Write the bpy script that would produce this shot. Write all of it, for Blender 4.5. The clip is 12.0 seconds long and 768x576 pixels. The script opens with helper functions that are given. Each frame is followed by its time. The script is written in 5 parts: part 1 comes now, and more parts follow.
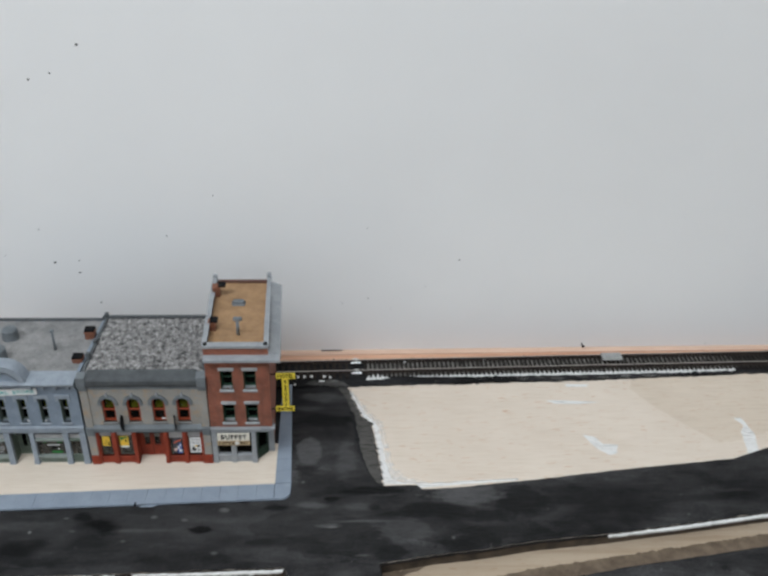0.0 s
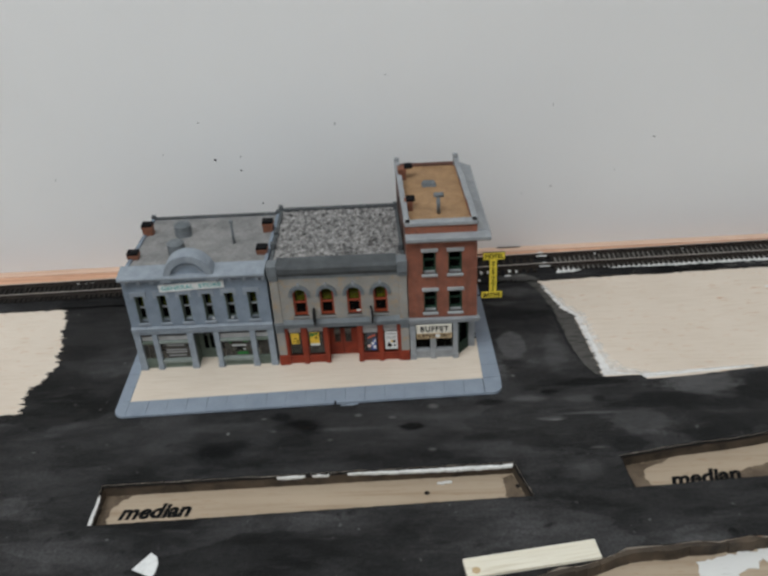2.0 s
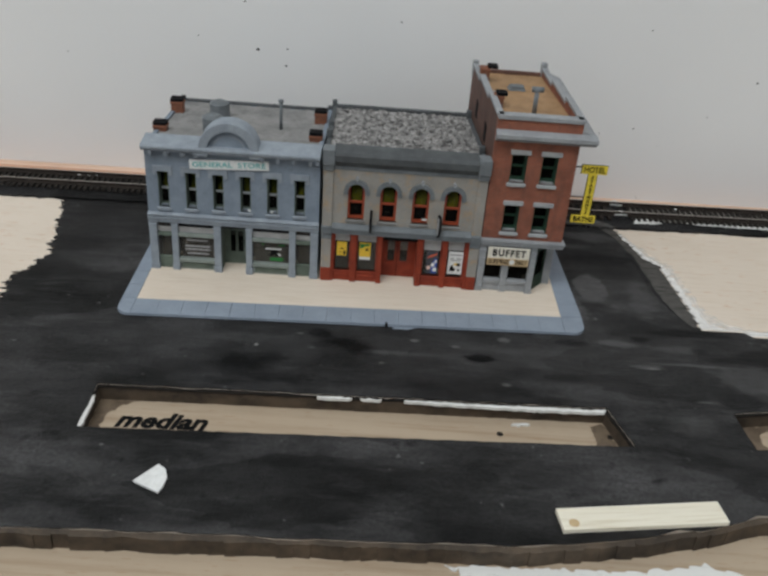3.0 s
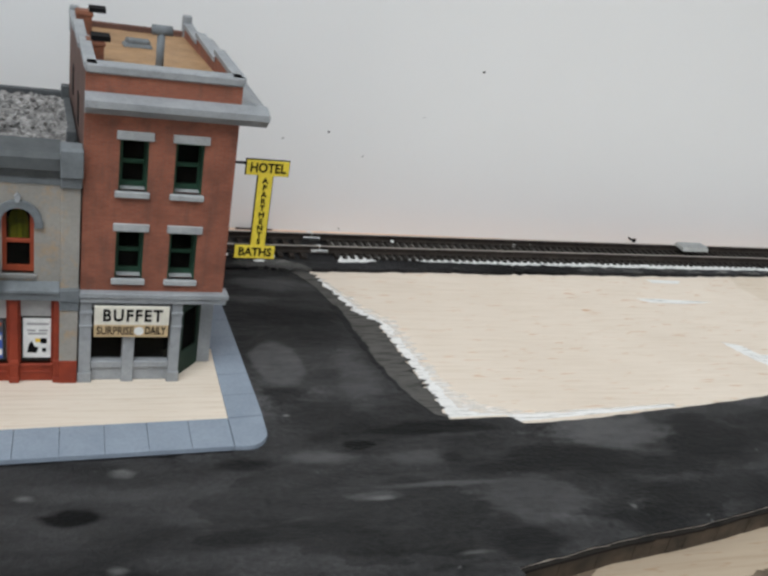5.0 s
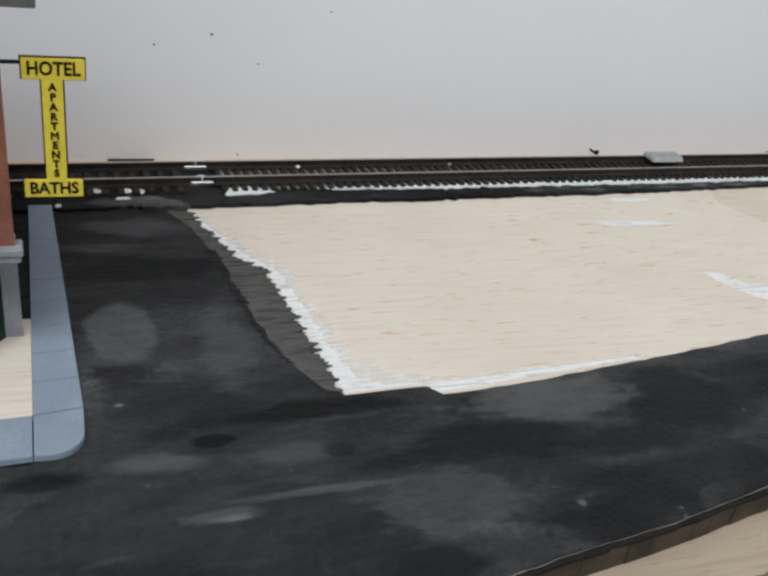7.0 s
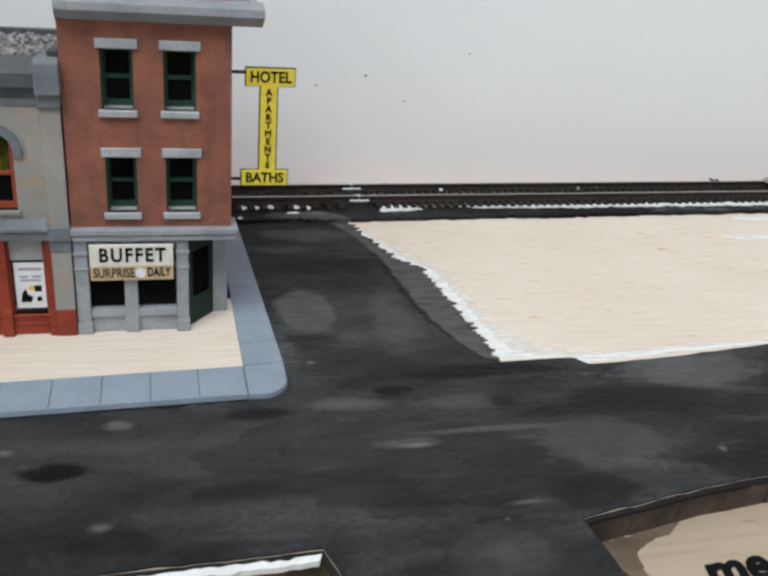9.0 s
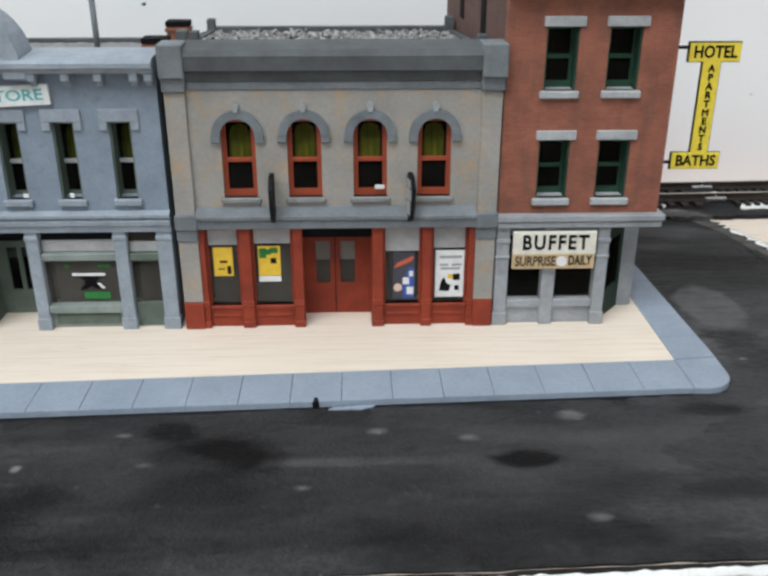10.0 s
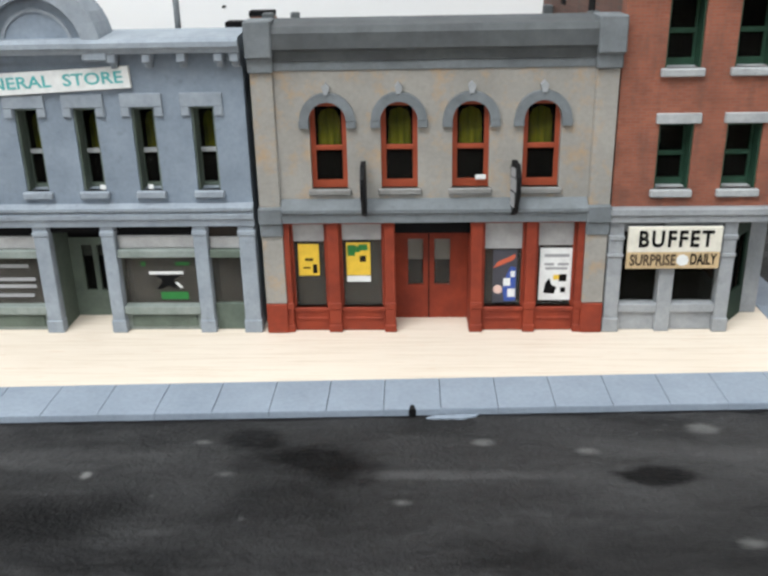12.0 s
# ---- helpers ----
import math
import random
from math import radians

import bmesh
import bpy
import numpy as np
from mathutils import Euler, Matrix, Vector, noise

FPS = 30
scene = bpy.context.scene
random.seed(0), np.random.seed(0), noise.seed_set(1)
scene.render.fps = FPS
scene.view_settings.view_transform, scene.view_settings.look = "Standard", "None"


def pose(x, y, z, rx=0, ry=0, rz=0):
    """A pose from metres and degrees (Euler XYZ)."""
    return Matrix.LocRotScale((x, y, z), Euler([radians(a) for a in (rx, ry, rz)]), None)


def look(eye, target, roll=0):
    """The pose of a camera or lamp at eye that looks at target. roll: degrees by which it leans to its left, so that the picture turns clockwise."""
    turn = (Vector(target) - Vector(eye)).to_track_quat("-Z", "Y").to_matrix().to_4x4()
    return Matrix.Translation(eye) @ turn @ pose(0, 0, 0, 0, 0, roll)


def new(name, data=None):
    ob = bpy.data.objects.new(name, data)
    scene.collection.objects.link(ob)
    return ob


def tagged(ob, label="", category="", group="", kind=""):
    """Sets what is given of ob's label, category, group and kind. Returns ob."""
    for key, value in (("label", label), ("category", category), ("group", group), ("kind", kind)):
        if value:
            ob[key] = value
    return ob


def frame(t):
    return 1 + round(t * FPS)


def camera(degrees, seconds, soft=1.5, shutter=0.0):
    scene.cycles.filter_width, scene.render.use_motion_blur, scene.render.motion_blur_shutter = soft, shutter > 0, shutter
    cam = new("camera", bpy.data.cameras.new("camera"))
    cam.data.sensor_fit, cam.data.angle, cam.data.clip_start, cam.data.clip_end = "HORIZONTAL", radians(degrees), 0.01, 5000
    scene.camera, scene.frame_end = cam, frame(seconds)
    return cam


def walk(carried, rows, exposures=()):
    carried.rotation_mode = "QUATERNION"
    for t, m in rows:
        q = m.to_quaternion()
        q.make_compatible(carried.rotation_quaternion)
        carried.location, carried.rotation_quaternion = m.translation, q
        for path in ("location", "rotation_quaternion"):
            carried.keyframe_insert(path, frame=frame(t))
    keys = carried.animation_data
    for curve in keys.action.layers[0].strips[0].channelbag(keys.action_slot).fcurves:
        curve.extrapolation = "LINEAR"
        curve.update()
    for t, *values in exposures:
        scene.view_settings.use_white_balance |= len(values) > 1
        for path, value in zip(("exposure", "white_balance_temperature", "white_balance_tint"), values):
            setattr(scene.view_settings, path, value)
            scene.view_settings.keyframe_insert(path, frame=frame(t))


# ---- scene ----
cam = camera(47.0, 12.0, soft=2.8)
PATH = [
    (0, (0.1143, -0.3012, 0.2743), (0.1224, -0.1304, 0.1707), 1.36),
    (0.5, (0.0321, -0.3099, 0.2648), (0.0558, -0.1420, 0.1588), 3.02),
    (1, (0.0249, -0.3070, 0.2549), (0.0387, -0.1419, 0.1428), -0.48),
    (1.5, (0.0226, -0.2985, 0.2443), (0.0350, -0.1351, 0.1297), -1.06),
    (2, (0.0548, -0.2867, 0.2250), (0.0490, -0.1199, 0.1148), -3.57),
    (2.5, (0.0570, -0.2697, 0.1985), (0.0390, -0.1037, 0.0885), -3.01),
    (2.7, (0.0284, -0.2668, 0.1812), (0.0209, -0.0993, 0.0722), 0.84),
    (4.3, (0.0058, -0.2036, 0.1167), (0.0311, -0.0241, 0.0320), 7.91),
    (4.5, (0.0150, -0.1884, 0.1142), (0.0562, -0.0130, 0.0274), 10.23),
    (5, (0.0535, -0.1577, 0.1023), (0.1192, 0.0109, 0.0171), 10.83),
    (5.5, (0.0779, -0.1407, 0.1042), (0.1497, 0.0193, 0.0079), 11.08),
    (6, (0.0851, -0.1270, 0.0902), (0.1582, 0.0312, -0.0079), 10.07),
    (6.5, (0.0876, -0.1237, 0.0861), (0.1574, 0.0357, -0.0126), 9.17),
    (8.3, (0.0845, -0.1353, 0.0882), (0.1482, 0.0274, -0.0092), 8.64),
    (8.5, (0.0832, -0.1398, 0.0873), (0.1411, 0.0262, -0.0080), 7.10),
    (9, (0.0705, -0.1477, 0.0803), (0.1172, 0.0268, -0.0056), 5.07),
    (9.5, (0.0454, -0.1588, 0.0796), (0.0839, 0.0173, -0.0071), 4.06),
    (10, (0.0308, -0.1396, 0.0701), (0.0363, 0.0427, -0.0120), 0.06),
    (10.5, (0.0271, -0.1296, 0.0626), (0.0230, 0.0559, -0.0120), -1.16),
    (11, (0.0272, -0.1288, 0.0620), (0.0199, 0.0563, -0.0136), -1.57),
    (11.5, (0.0261, -0.1295, 0.0604), (0.0183, 0.0552, -0.0160), -1.47),
    (12, (0.0254, -0.1301, 0.0599), (0.0168, 0.0553, -0.0147), -1.24),
]
EXPOSURES = [(0, -0.42, 6500, 10), (0.5, -0.9, 6550, 10), (1, -0.92, 6650, 10), (1.5, -0.84, 6700, 10), (2, -0.66, 6750, 10), (2.7, -0.70, 6800, 10), (4.3, -0.34, 6750, 10), (5.5, -0.26, 6550, 10),
             (6.0, -0.42, 6500, 10), (6.5, -0.38, 6500, 10), (8.5, -0.2, 6550, 10), (9.5, -0.02, 6500, 10), (10.5, 0.12, 6700, 10), (11, 0.15, 6700, 10), (12, 0.38, 6750, 10)]
walk(cam, [(t, look(eye, target, roll)) for t, eye, target, roll in PATH],
     exposures=EXPOSURES)

# ---- light: one wide ceiling lamp in a closed hobby room ----
world = bpy.data.worlds.new("room_air")
world.use_nodes = True
world.node_tree.nodes["Background"].inputs[0].default_value = (0.9, 0.95, 1.0, 1)
world.node_tree.nodes["Background"].inputs[1].default_value = 0.0
scene.world = world


def ceiling_lamp(name, x, y, z, wide, deep, watts, colour):
    data = bpy.data.lights.new(name, "AREA")
    data.shape, data.size, data.size_y, data.energy, data.color = "RECTANGLE", wide, deep, watts, colour
    ob = new(name, data)
    ob.matrix_world = pose(x, y, z)
    return ob


ceiling_lamp("ceiling_lamp_light", -0.32, -0.72, 1.27, 1.1, 0.7, 22.5, (0.90, 0.955, 1.0))

# ---- materials ----
MM = 0.001


def nodes_of(name):
    m = bpy.data.materials.new(name)
    m.use_nodes = True
    return m, m.node_tree, m.node_tree.nodes["Principled BSDF"]


def add_node(tree, kind, **values):
    n = tree.nodes.new(kind)
    for k, v in values.items():
        n.inputs[k.replace("_", " ")].default_value = v
    return n


def coords(tree, stretch=(1, 1, 1)):
    tc = tree.nodes.new("ShaderNodeTexCoord")
    mp = tree.nodes.new("ShaderNodeMapping")
    mp.inputs["Scale"].default_value = stretch
    tree.links.new(tc.outputs["Object"], mp.inputs["Vector"])
    return mp.outputs["Vector"]


def ramp(tree, source, stops):
    r = tree.nodes.new("ShaderNodeValToRGB")
    while len(r.color_ramp.elements) < len(stops):
        r.color_ramp.elements.new(0.5)
    for e, (at, c) in zip(r.color_ramp.elements, stops):
        e.position, e.color = at, (*c, 1)
    tree.links.new(source, r.inputs["Fac"])
    return r.outputs["Color"]


def blend(tree, mode, amount, a, b):
    m = tree.nodes.new("ShaderNodeMix")
    m.data_type, m.blend_type = "RGBA", mode
    for value, slot in ((amount, 0), (a, 6), (b, 7)):
        if isinstance(value, bpy.types.NodeSocket):
            tree.links.new(value, m.inputs[slot])
        else:
            m.inputs[slot].default_value = value if slot == 0 else (*value, 1)
    return m.outputs[2]


def noise_of(tree, vec, scale, detail=4.0, rough=0.6):
    n = add_node(tree, "ShaderNodeTexNoise", Scale=scale, Detail=detail, Roughness=rough)
    tree.links.new(vec, n.inputs["Vector"])
    return n.outputs["Fac"]


def bumped(tree, shader, height, strength, distance):
    b = add_node(tree, "ShaderNodeBump", Strength=strength, Distance=distance)
    tree.links.new(height, b.inputs["Height"])
    tree.links.new(b.outputs["Normal"], shader.inputs["Normal"])


def painted(name, colour, second=None, coarse=120.0, fine=1500.0, rough=0.68, relief=0.1, dirt=(0.05, 0.05, 0.05), dirty=0.35, spec=0.3, spread=(0.56, 0.78)):
    """Hand-painted model plastic: two tones, grime in patches, fine relief."""
    m, tree, shader = nodes_of(name)
    second = second or tuple(c * 0.78 for c in colour)
    vec = coords(tree)
    big, small = noise_of(tree, vec, coarse), noise_of(tree, vec, fine, 3.0)
    base = ramp(tree, big, [(0.32, second), (0.66, colour)])
    grain = ramp(tree, small, [(0.3, (0.86, 0.86, 0.86)), (0.62, (1, 1, 1))])
    base = blend(tree, "MULTIPLY", 0.8, base, grain)
    grime = ramp(tree, noise_of(tree, vec, coarse * 2.7, 6.0, 0.7), [(spread[0], (0, 0, 0)), (spread[1], (dirty, dirty, dirty))])
    base = blend(tree, "MIX", grime, base, dirt)
    tree.links.new(base, shader.inputs["Base Color"])
    shader.inputs["Roughness"].default_value = rough
    shader.inputs["Specular IOR Level"].default_value = spec
    bumped(tree, shader, small, relief, 0.00025)
    return m


def brickwork(name, colour, second, mortar, rough=0.8):
    """Moulded brick courses far too small to build singly: 1.4 by 0.45 mm."""
    m, tree, shader = nodes_of(name)
    tc = tree.nodes.new("ShaderNodeTexCoord")
    mp = tree.nodes.new("ShaderNodeMapping")
    mp.inputs["Rotation"].default_value = (radians(90), 0, 0)
    tree.links.new(tc.outputs["Object"], mp.inputs["Vector"])
    b = add_node(tree, "ShaderNodeTexBrick", Scale=1.0, Mortar_Size=0.00007, Brick_Width=0.0014, Row_Height=0.00045)
    b.inputs["Color1"].default_value, b.inputs["Color2"].default_value, b.inputs["Mortar"].default_value = (*colour, 1), (*second, 1), (*mortar, 1)
    tree.links.new(mp.outputs["Vector"], b.inputs["Vector"])
    vec = coords(tree)
    wash = ramp(tree, noise_of(tree, vec, 160.0, 6.0), [(0.3, (0.62, 0.62, 0.62)), (0.7, (1.05, 1.05, 1.05))])
    base = blend(tree, "MULTIPLY", 1.0, b.outputs["Color"], wash)
    soot = ramp(tree, noise_of(tree, coords(tree, (1, 1, 0.25)), 420.0, 5.0), [(0.48, (0, 0, 0)), (0.76, (0.5, 0.5, 0.5))])
    base = blend(tree, "MIX", soot, base, (0.06, 0.045, 0.04))
    tree.links.new(base, shader.inputs["Base Color"])
    shader.inputs["Roughness"].default_value = rough
    bumped(tree, shader, b.outputs["Fac"], -0.35, 0.0001)
    return m


def bare_wood(name, colour, streak, stretch=(55, 1500, 1500), rough=0.75, darks=0.5):
    """Thin plywood with the grain along x."""
    m, tree, shader = nodes_of(name)
    grain = noise_of(tree, coords(tree, stretch), 1.0, 6.0, 0.65)
    base = ramp(tree, grain, [(0.34, streak), (0.5, colour), (0.75, tuple(min(1, c * 1.06) for c in colour))])
    ticks = noise_of(tree, coords(tree, (170, 2000, 900)), 1.0, 2.0, 0.5)
    tickmask = ramp(tree, ticks, [(0.66, (0, 0, 0)), (0.71, (darks, darks, darks))])
    base = blend(tree, "MIX", tickmask, base, (streak[0] * 0.86, streak[1] * 0.60, streak[2] * 0.42))
    tone = ramp(tree, noise_of(tree, coords(tree), 14.0, 3.0), [(0.3, (0.9, 0.88, 0.86)), (0.7, (1, 1, 1))])
    base = blend(tree, "MULTIPLY", 1.0, base, tone)
    tree.links.new(base, shader.inputs["Base Color"])
    shader.inputs["Roughness"].default_value = rough
    shader.inputs["Specular IOR Level"].default_value = 0.25
    bumped(tree, shader, grain, 0.12, 0.0002)
    return m


def road_paint(name, dark, pale, spots=(), gloss=0.2):
    """Blotchy brushed black-grey paint on the board, with blots of their own shape."""
    m, tree, shader = nodes_of(name)
    vec = coords(tree)

    def cloud(stretch, scale, detail, twist):
        n = add_node(tree, "ShaderNodeTexNoise", Scale=scale, Detail=detail, Roughness=0.62, Distortion=twist)
        tree.links.new(coords(tree, stretch), n.inputs["Vector"])
        return n.outputs["Fac"]

    mid = tuple((a * 1.3 + b * 0.7) / 2 for a, b in zip(dark, pale))
    base = ramp(tree, cloud((0.6, 1, 1), 27.0, 5.0, 0.25), [(0.36, dark), (0.50, mid), (0.60, tuple(c * 1.25 for c in mid)), (0.70, pale)])
    patch = ramp(tree, cloud((0.5, 1.2, 1), 58.0, 5.0, 0.35), [(0.42, (0.5, 0.5, 0.5)), (0.53, (1.22, 1.22, 1.22))])
    base = blend(tree, "MULTIPLY", 0.75, base, patch)
    brush = ramp(tree, cloud((0.28, 1, 1), 210.0, 6.0, 0.4), [(0.38, (0.62, 0.62, 0.62)), (0.60, (1.3, 1.3, 1.3))])
    base = blend(tree, "MULTIPLY", 0.5, base, brush)
    dab = add_node(tree, "ShaderNodeTexVoronoi", Scale=1.0, Randomness=1.0)
    bent = tree.nodes.new("ShaderNodeMix")
    bent.data_type = "VECTOR"
    bent.inputs[0].default_value = 0.45
    ripple = add_node(tree, "ShaderNodeTexNoise", Scale=1.6, Detail=5.0)
    cells = coords(tree, (30, 85, 40))
    tree.links.new(cells, ripple.inputs["Vector"])
    tree.links.new(cells, bent.inputs[4])
    tree.links.new(ripple.outputs["Color"], bent.inputs[5])
    tree.links.new(bent.outputs[1], dab.inputs["Vector"])
    tone = tree.nodes.new("ShaderNodeRGBToBW")
    tree.links.new(dab.outputs["Color"], tone.inputs[0])
    base = blend(tree, "MULTIPLY", 0.8, base, ramp(tree, tone.outputs[0], [(0.2, (0.5, 0.5, 0.5)), (0.8, (1.4, 1.4, 1.4))]))
    stroke = cloud((30, 190, 60), 1.0, 5.0, 0.15)
    base = blend(tree, "MIX", ramp(tree, stroke, [(0.60, (0, 0, 0)), (0.72, (0.42, 0.42, 0.42))]), base, tuple(c * 1.25 for c in pale))
    fine = noise_of(tree, vec, 900.0, 4.0, 0.7)
    base = blend(tree, "MULTIPLY", 0.75, base, ramp(tree, fine, [(0.32, (0.5, 0.5, 0.5)), (0.62, (1.2, 1.2, 1.2))]))
    fleck = noise_of(tree, vec, 380.0, 2.0, 0.5)
    base = blend(tree, "MIX", ramp(tree, fleck, [(0.735, (0, 0, 0)), (0.77, (0.5, 0.5, 0.5))]), base, tuple(min(1, c * 2.6) for c in pale))
    base = blend(tree, "MIX", ramp(tree, noise_of(tree, vec, 120.0, 3.0, 0.6), [(0.28, (0.8, 0.8, 0.8)), (0.36, (0, 0, 0))]), base, tuple(c * 0.5 for c in dark))
    wob = add_node(tree, "ShaderNodeTexNoise", Scale=150.0, Detail=9.0, Roughness=0.72, Distortion=0.3)
    tree.links.new(coords(tree, (0.5, 1, 1)), wob.inputs["Vector"])
    worn = ramp(tree, cloud((0.35, 1, 1), 520.0, 5.0, 0.2), [(0.36, (0.55, 0.55, 0.55)), (0.60, (1, 1, 1))])
    for tone, blots in spots:
        for x, y, rx, ry, strength, crisp in blots:
            steps, stray = [], 0.36 if crisp <= 0.05 else 0.85
            for op, value in (("SUBTRACT", (x * MM, y * MM, 0)), ("MULTIPLY", (300 / rx, 300 / ry, 0)), ("LENGTH", None)):
                v = tree.nodes.new("ShaderNodeVectorMath")
                v.operation = op
                tree.links.new(steps[-1].outputs[0] if steps else vec, v.inputs[0])
                if value:
                    v.inputs[1].default_value = value
                steps.append(v)
            edge = tree.nodes.new("ShaderNodeMath")
            edge.operation = "MULTIPLY_ADD"
            edge.inputs[1].default_value = stray
            tree.links.new(wob.outputs["Fac"], edge.inputs[0])
            tree.links.new(steps[-1].outputs["Value"], edge.inputs[2])
            mask = ramp(tree, edge.outputs[0], [(0.3 + stray / 2 - crisp * 0.6, (strength,) * 3), (0.3 + stray / 2 + crisp * 0.6, (0, 0, 0))])
            base = blend(tree, "MIX", blend(tree, "MULTIPLY", 1.0 if tone[0] > 0.02 else 0.2, mask, worn), base, tone)
    tree.links.new(base, shader.inputs["Base Color"])
    shader.inputs["Roughness"].default_value = 0.52
    shader.inputs["Specular IOR Level"].default_value = gloss
    bumped(tree, shader, blend(tree, "ADD", 1.0, fine, stroke), 0.7, 0.0005)
    return m


def plain(name, colour, rough=0.5, metal=0.0, spec=0.4):
    m, tree, shader = nodes_of(name)
    vec = coords(tree)
    tone = ramp(tree, noise_of(tree, vec, 700.0, 4.0), [(0.3, tuple(c * 0.82 for c in colour)), (0.65, colour)])
    tree.links.new(tone, shader.inputs["Base Color"])
    shader.inputs["Roughness"].default_value, shader.inputs["Metallic"].default_value = rough, metal
    shader.inputs["Specular IOR Level"].default_value = spec
    return m


def dusty_glass(name, tint, dust):
    """Clear styrene glazing with a film of dust."""
    m, tree, shader = nodes_of(name)
    shader.inputs["Base Color"].default_value = (*tint, 1)
    shader.inputs["Roughness"].default_value = 0.12
    clear = tree.nodes.new("ShaderNodeBsdfTransparent")
    clear.inputs[0].default_value = (*tint, 1)
    shader.inputs["Base Color"].default_value = (0.30, 0.28, 0.25, 1)
    mix = tree.nodes.new("ShaderNodeMixShader")
    f = ramp(tree, noise_of(tree, coords(tree), 260.0, 4.0), [(0.3, (dust * 0.7,) * 3), (0.7, (dust * 1.3,) * 3)])
    tree.links.new(f, mix.inputs[0])
    tree.links.new(clear.outputs[0], mix.inputs[1])
    tree.links.new(shader.outputs[0], mix.inputs[2])
    tree.links.new(mix.outputs[0], tree.nodes["Material Output"].inputs["Surface"])
    return m


def curtain_cloth(name, colour, deep):
    m, tree, shader = nodes_of(name)
    folds = noise_of(tree, coords(tree, (1100, 1, 90)), 1.0, 3.0)
    tree.links.new(ramp(tree, folds, [(0.35, deep), (0.65, colour)]), shader.inputs["Base Color"])
    shader.inputs["Roughness"].default_value = 0.85
    return m


def wall_paint(name, colour):
    """White wall paint, roller texture, faint smudges."""
    m, tree, shader = nodes_of(name)
    vec = coords(tree)
    tone = ramp(tree, noise_of(tree, vec, 5.0, 4.0, 0.6), [(0.3, tuple(c * 0.95 for c in colour)), (0.7, colour)])
    smudge = ramp(tree, noise_of(tree, vec, 60.0, 5.0, 0.7), [(0.66, (0, 0, 0)), (0.82, (0.14, 0.14, 0.14))])
    tone = blend(tree, "MIX", smudge, tone, tuple(c * 0.72 for c in colour))
    tree.links.new(tone, shader.inputs["Base Color"])
    shader.inputs["Roughness"].default_value = 0.85
    shader.inputs["Specular IOR Level"].default_value = 0.2
    bumped(tree, shader, noise_of(tree, vec, 700.0, 3.0), 0.08, 0.0004)
    return m


def thin_primer(name, colour, bare=0.33, full=0.52):
    """White primer dragged so thin that the wood shows between its streaks."""
    m, tree, shader = nodes_of(name)
    shader.inputs["Base Color"].default_value = (*colour, 1)
    shader.inputs["Roughness"].default_value = 0.8
    clear = tree.nodes.new("ShaderNodeBsdfTransparent")
    mix = tree.nodes.new("ShaderNodeMixShader")
    streak = noise_of(tree, coords(tree, (150, 1700, 400)), 1.0, 7.0, 0.7)
    tree.links.new(ramp(tree, streak, [(bare, (0.0, 0.0, 0.0)), (full, (0.88, 0.88, 0.88))]), mix.inputs[0])
    tree.links.new(clear.outputs[0], mix.inputs[1])
    tree.links.new(shader.outputs[0], mix.inputs[2])
    tree.links.new(mix.outputs[0], tree.nodes["Material Output"].inputs["Surface"])
    return m


WALL = wall_paint("white_wall_paint", (0.87, 0.875, 0.875))
ROOM = wall_paint("room_paint", (0.70, 0.71, 0.72))
ROOMFLOOR = painted("room_floor", (0.28, 0.27, 0.26), coarse=4, fine=90, relief=0.1)
PLY = bare_wood("bare_plywood", (0.75, 0.66, 0.565), (0.69, 0.59, 0.485), darks=0.95)
TANPLY = bare_wood("tan_stained_plywood", (0.70, 0.605, 0.50), (0.63, 0.53, 0.425), darks=0.8)
WALKWOOD = bare_wood("pale_basswood", (0.76, 0.67, 0.57), (0.68, 0.575, 0.465), darks=0.3)
FLOORWOOD = bare_wood("tan_underboard", (0.46, 0.37, 0.275), (0.375, 0.285, 0.20), stretch=(14, 300, 300))
PALEPEACH = bare_wood("pale_peach_board", (0.80, 0.58, 0.45), (0.70, 0.47, 0.35), stretch=(10, 400, 400))
PEACH = bare_wood("peach_board", (0.78, 0.47, 0.32), (0.60, 0.33, 0.22), stretch=(10, 400, 400))
EDGEWOOD = bare_wood("sawn_edge", (0.018, 0.015, 0.013), (0.006, 0.0055, 0.005), stretch=(120, 300, 700), rough=0.9)
BLACK_POOLS = [(13.1, -36.9, 6.4, 4.4, 0.95, 0.16), (3.5, -31.3, 3.6, 2.5, 0.85, 0.16), (5, -37, 3.6, 2.4, 0.55, 0.2), (53, -39.3, 4.0, 2.1, 0.95, 0.12), (-19, -48.8, 7.5, 4.3, 0.85, 0.22), (-10.5, -46, 4.2, 2.6, 0.6, 0.25), (9, -45.5, 8, 5.4, 0.6, 0.25), (103, 30, 14, 4.6, 0.92, 0.12), (110, 32, 7, 1.1, 0.95, 0.06), (126, -17.8, 13, 2.3, 0.9, 0.10), (107, -23, 3.2, 1.5, 0.97, 0.08), (125.6, -27.6, 2.6, 1.7, 0.7, 0.15), (95, -4, 5.5, 3.0, 0.75, 0.16), (84, -27.5, 6, 1.6, 0.8, 0.16), (-40, -52, 14, 4, 0.5, 0.25), (70, -47, 12, 3, 0.45, 0.3)]
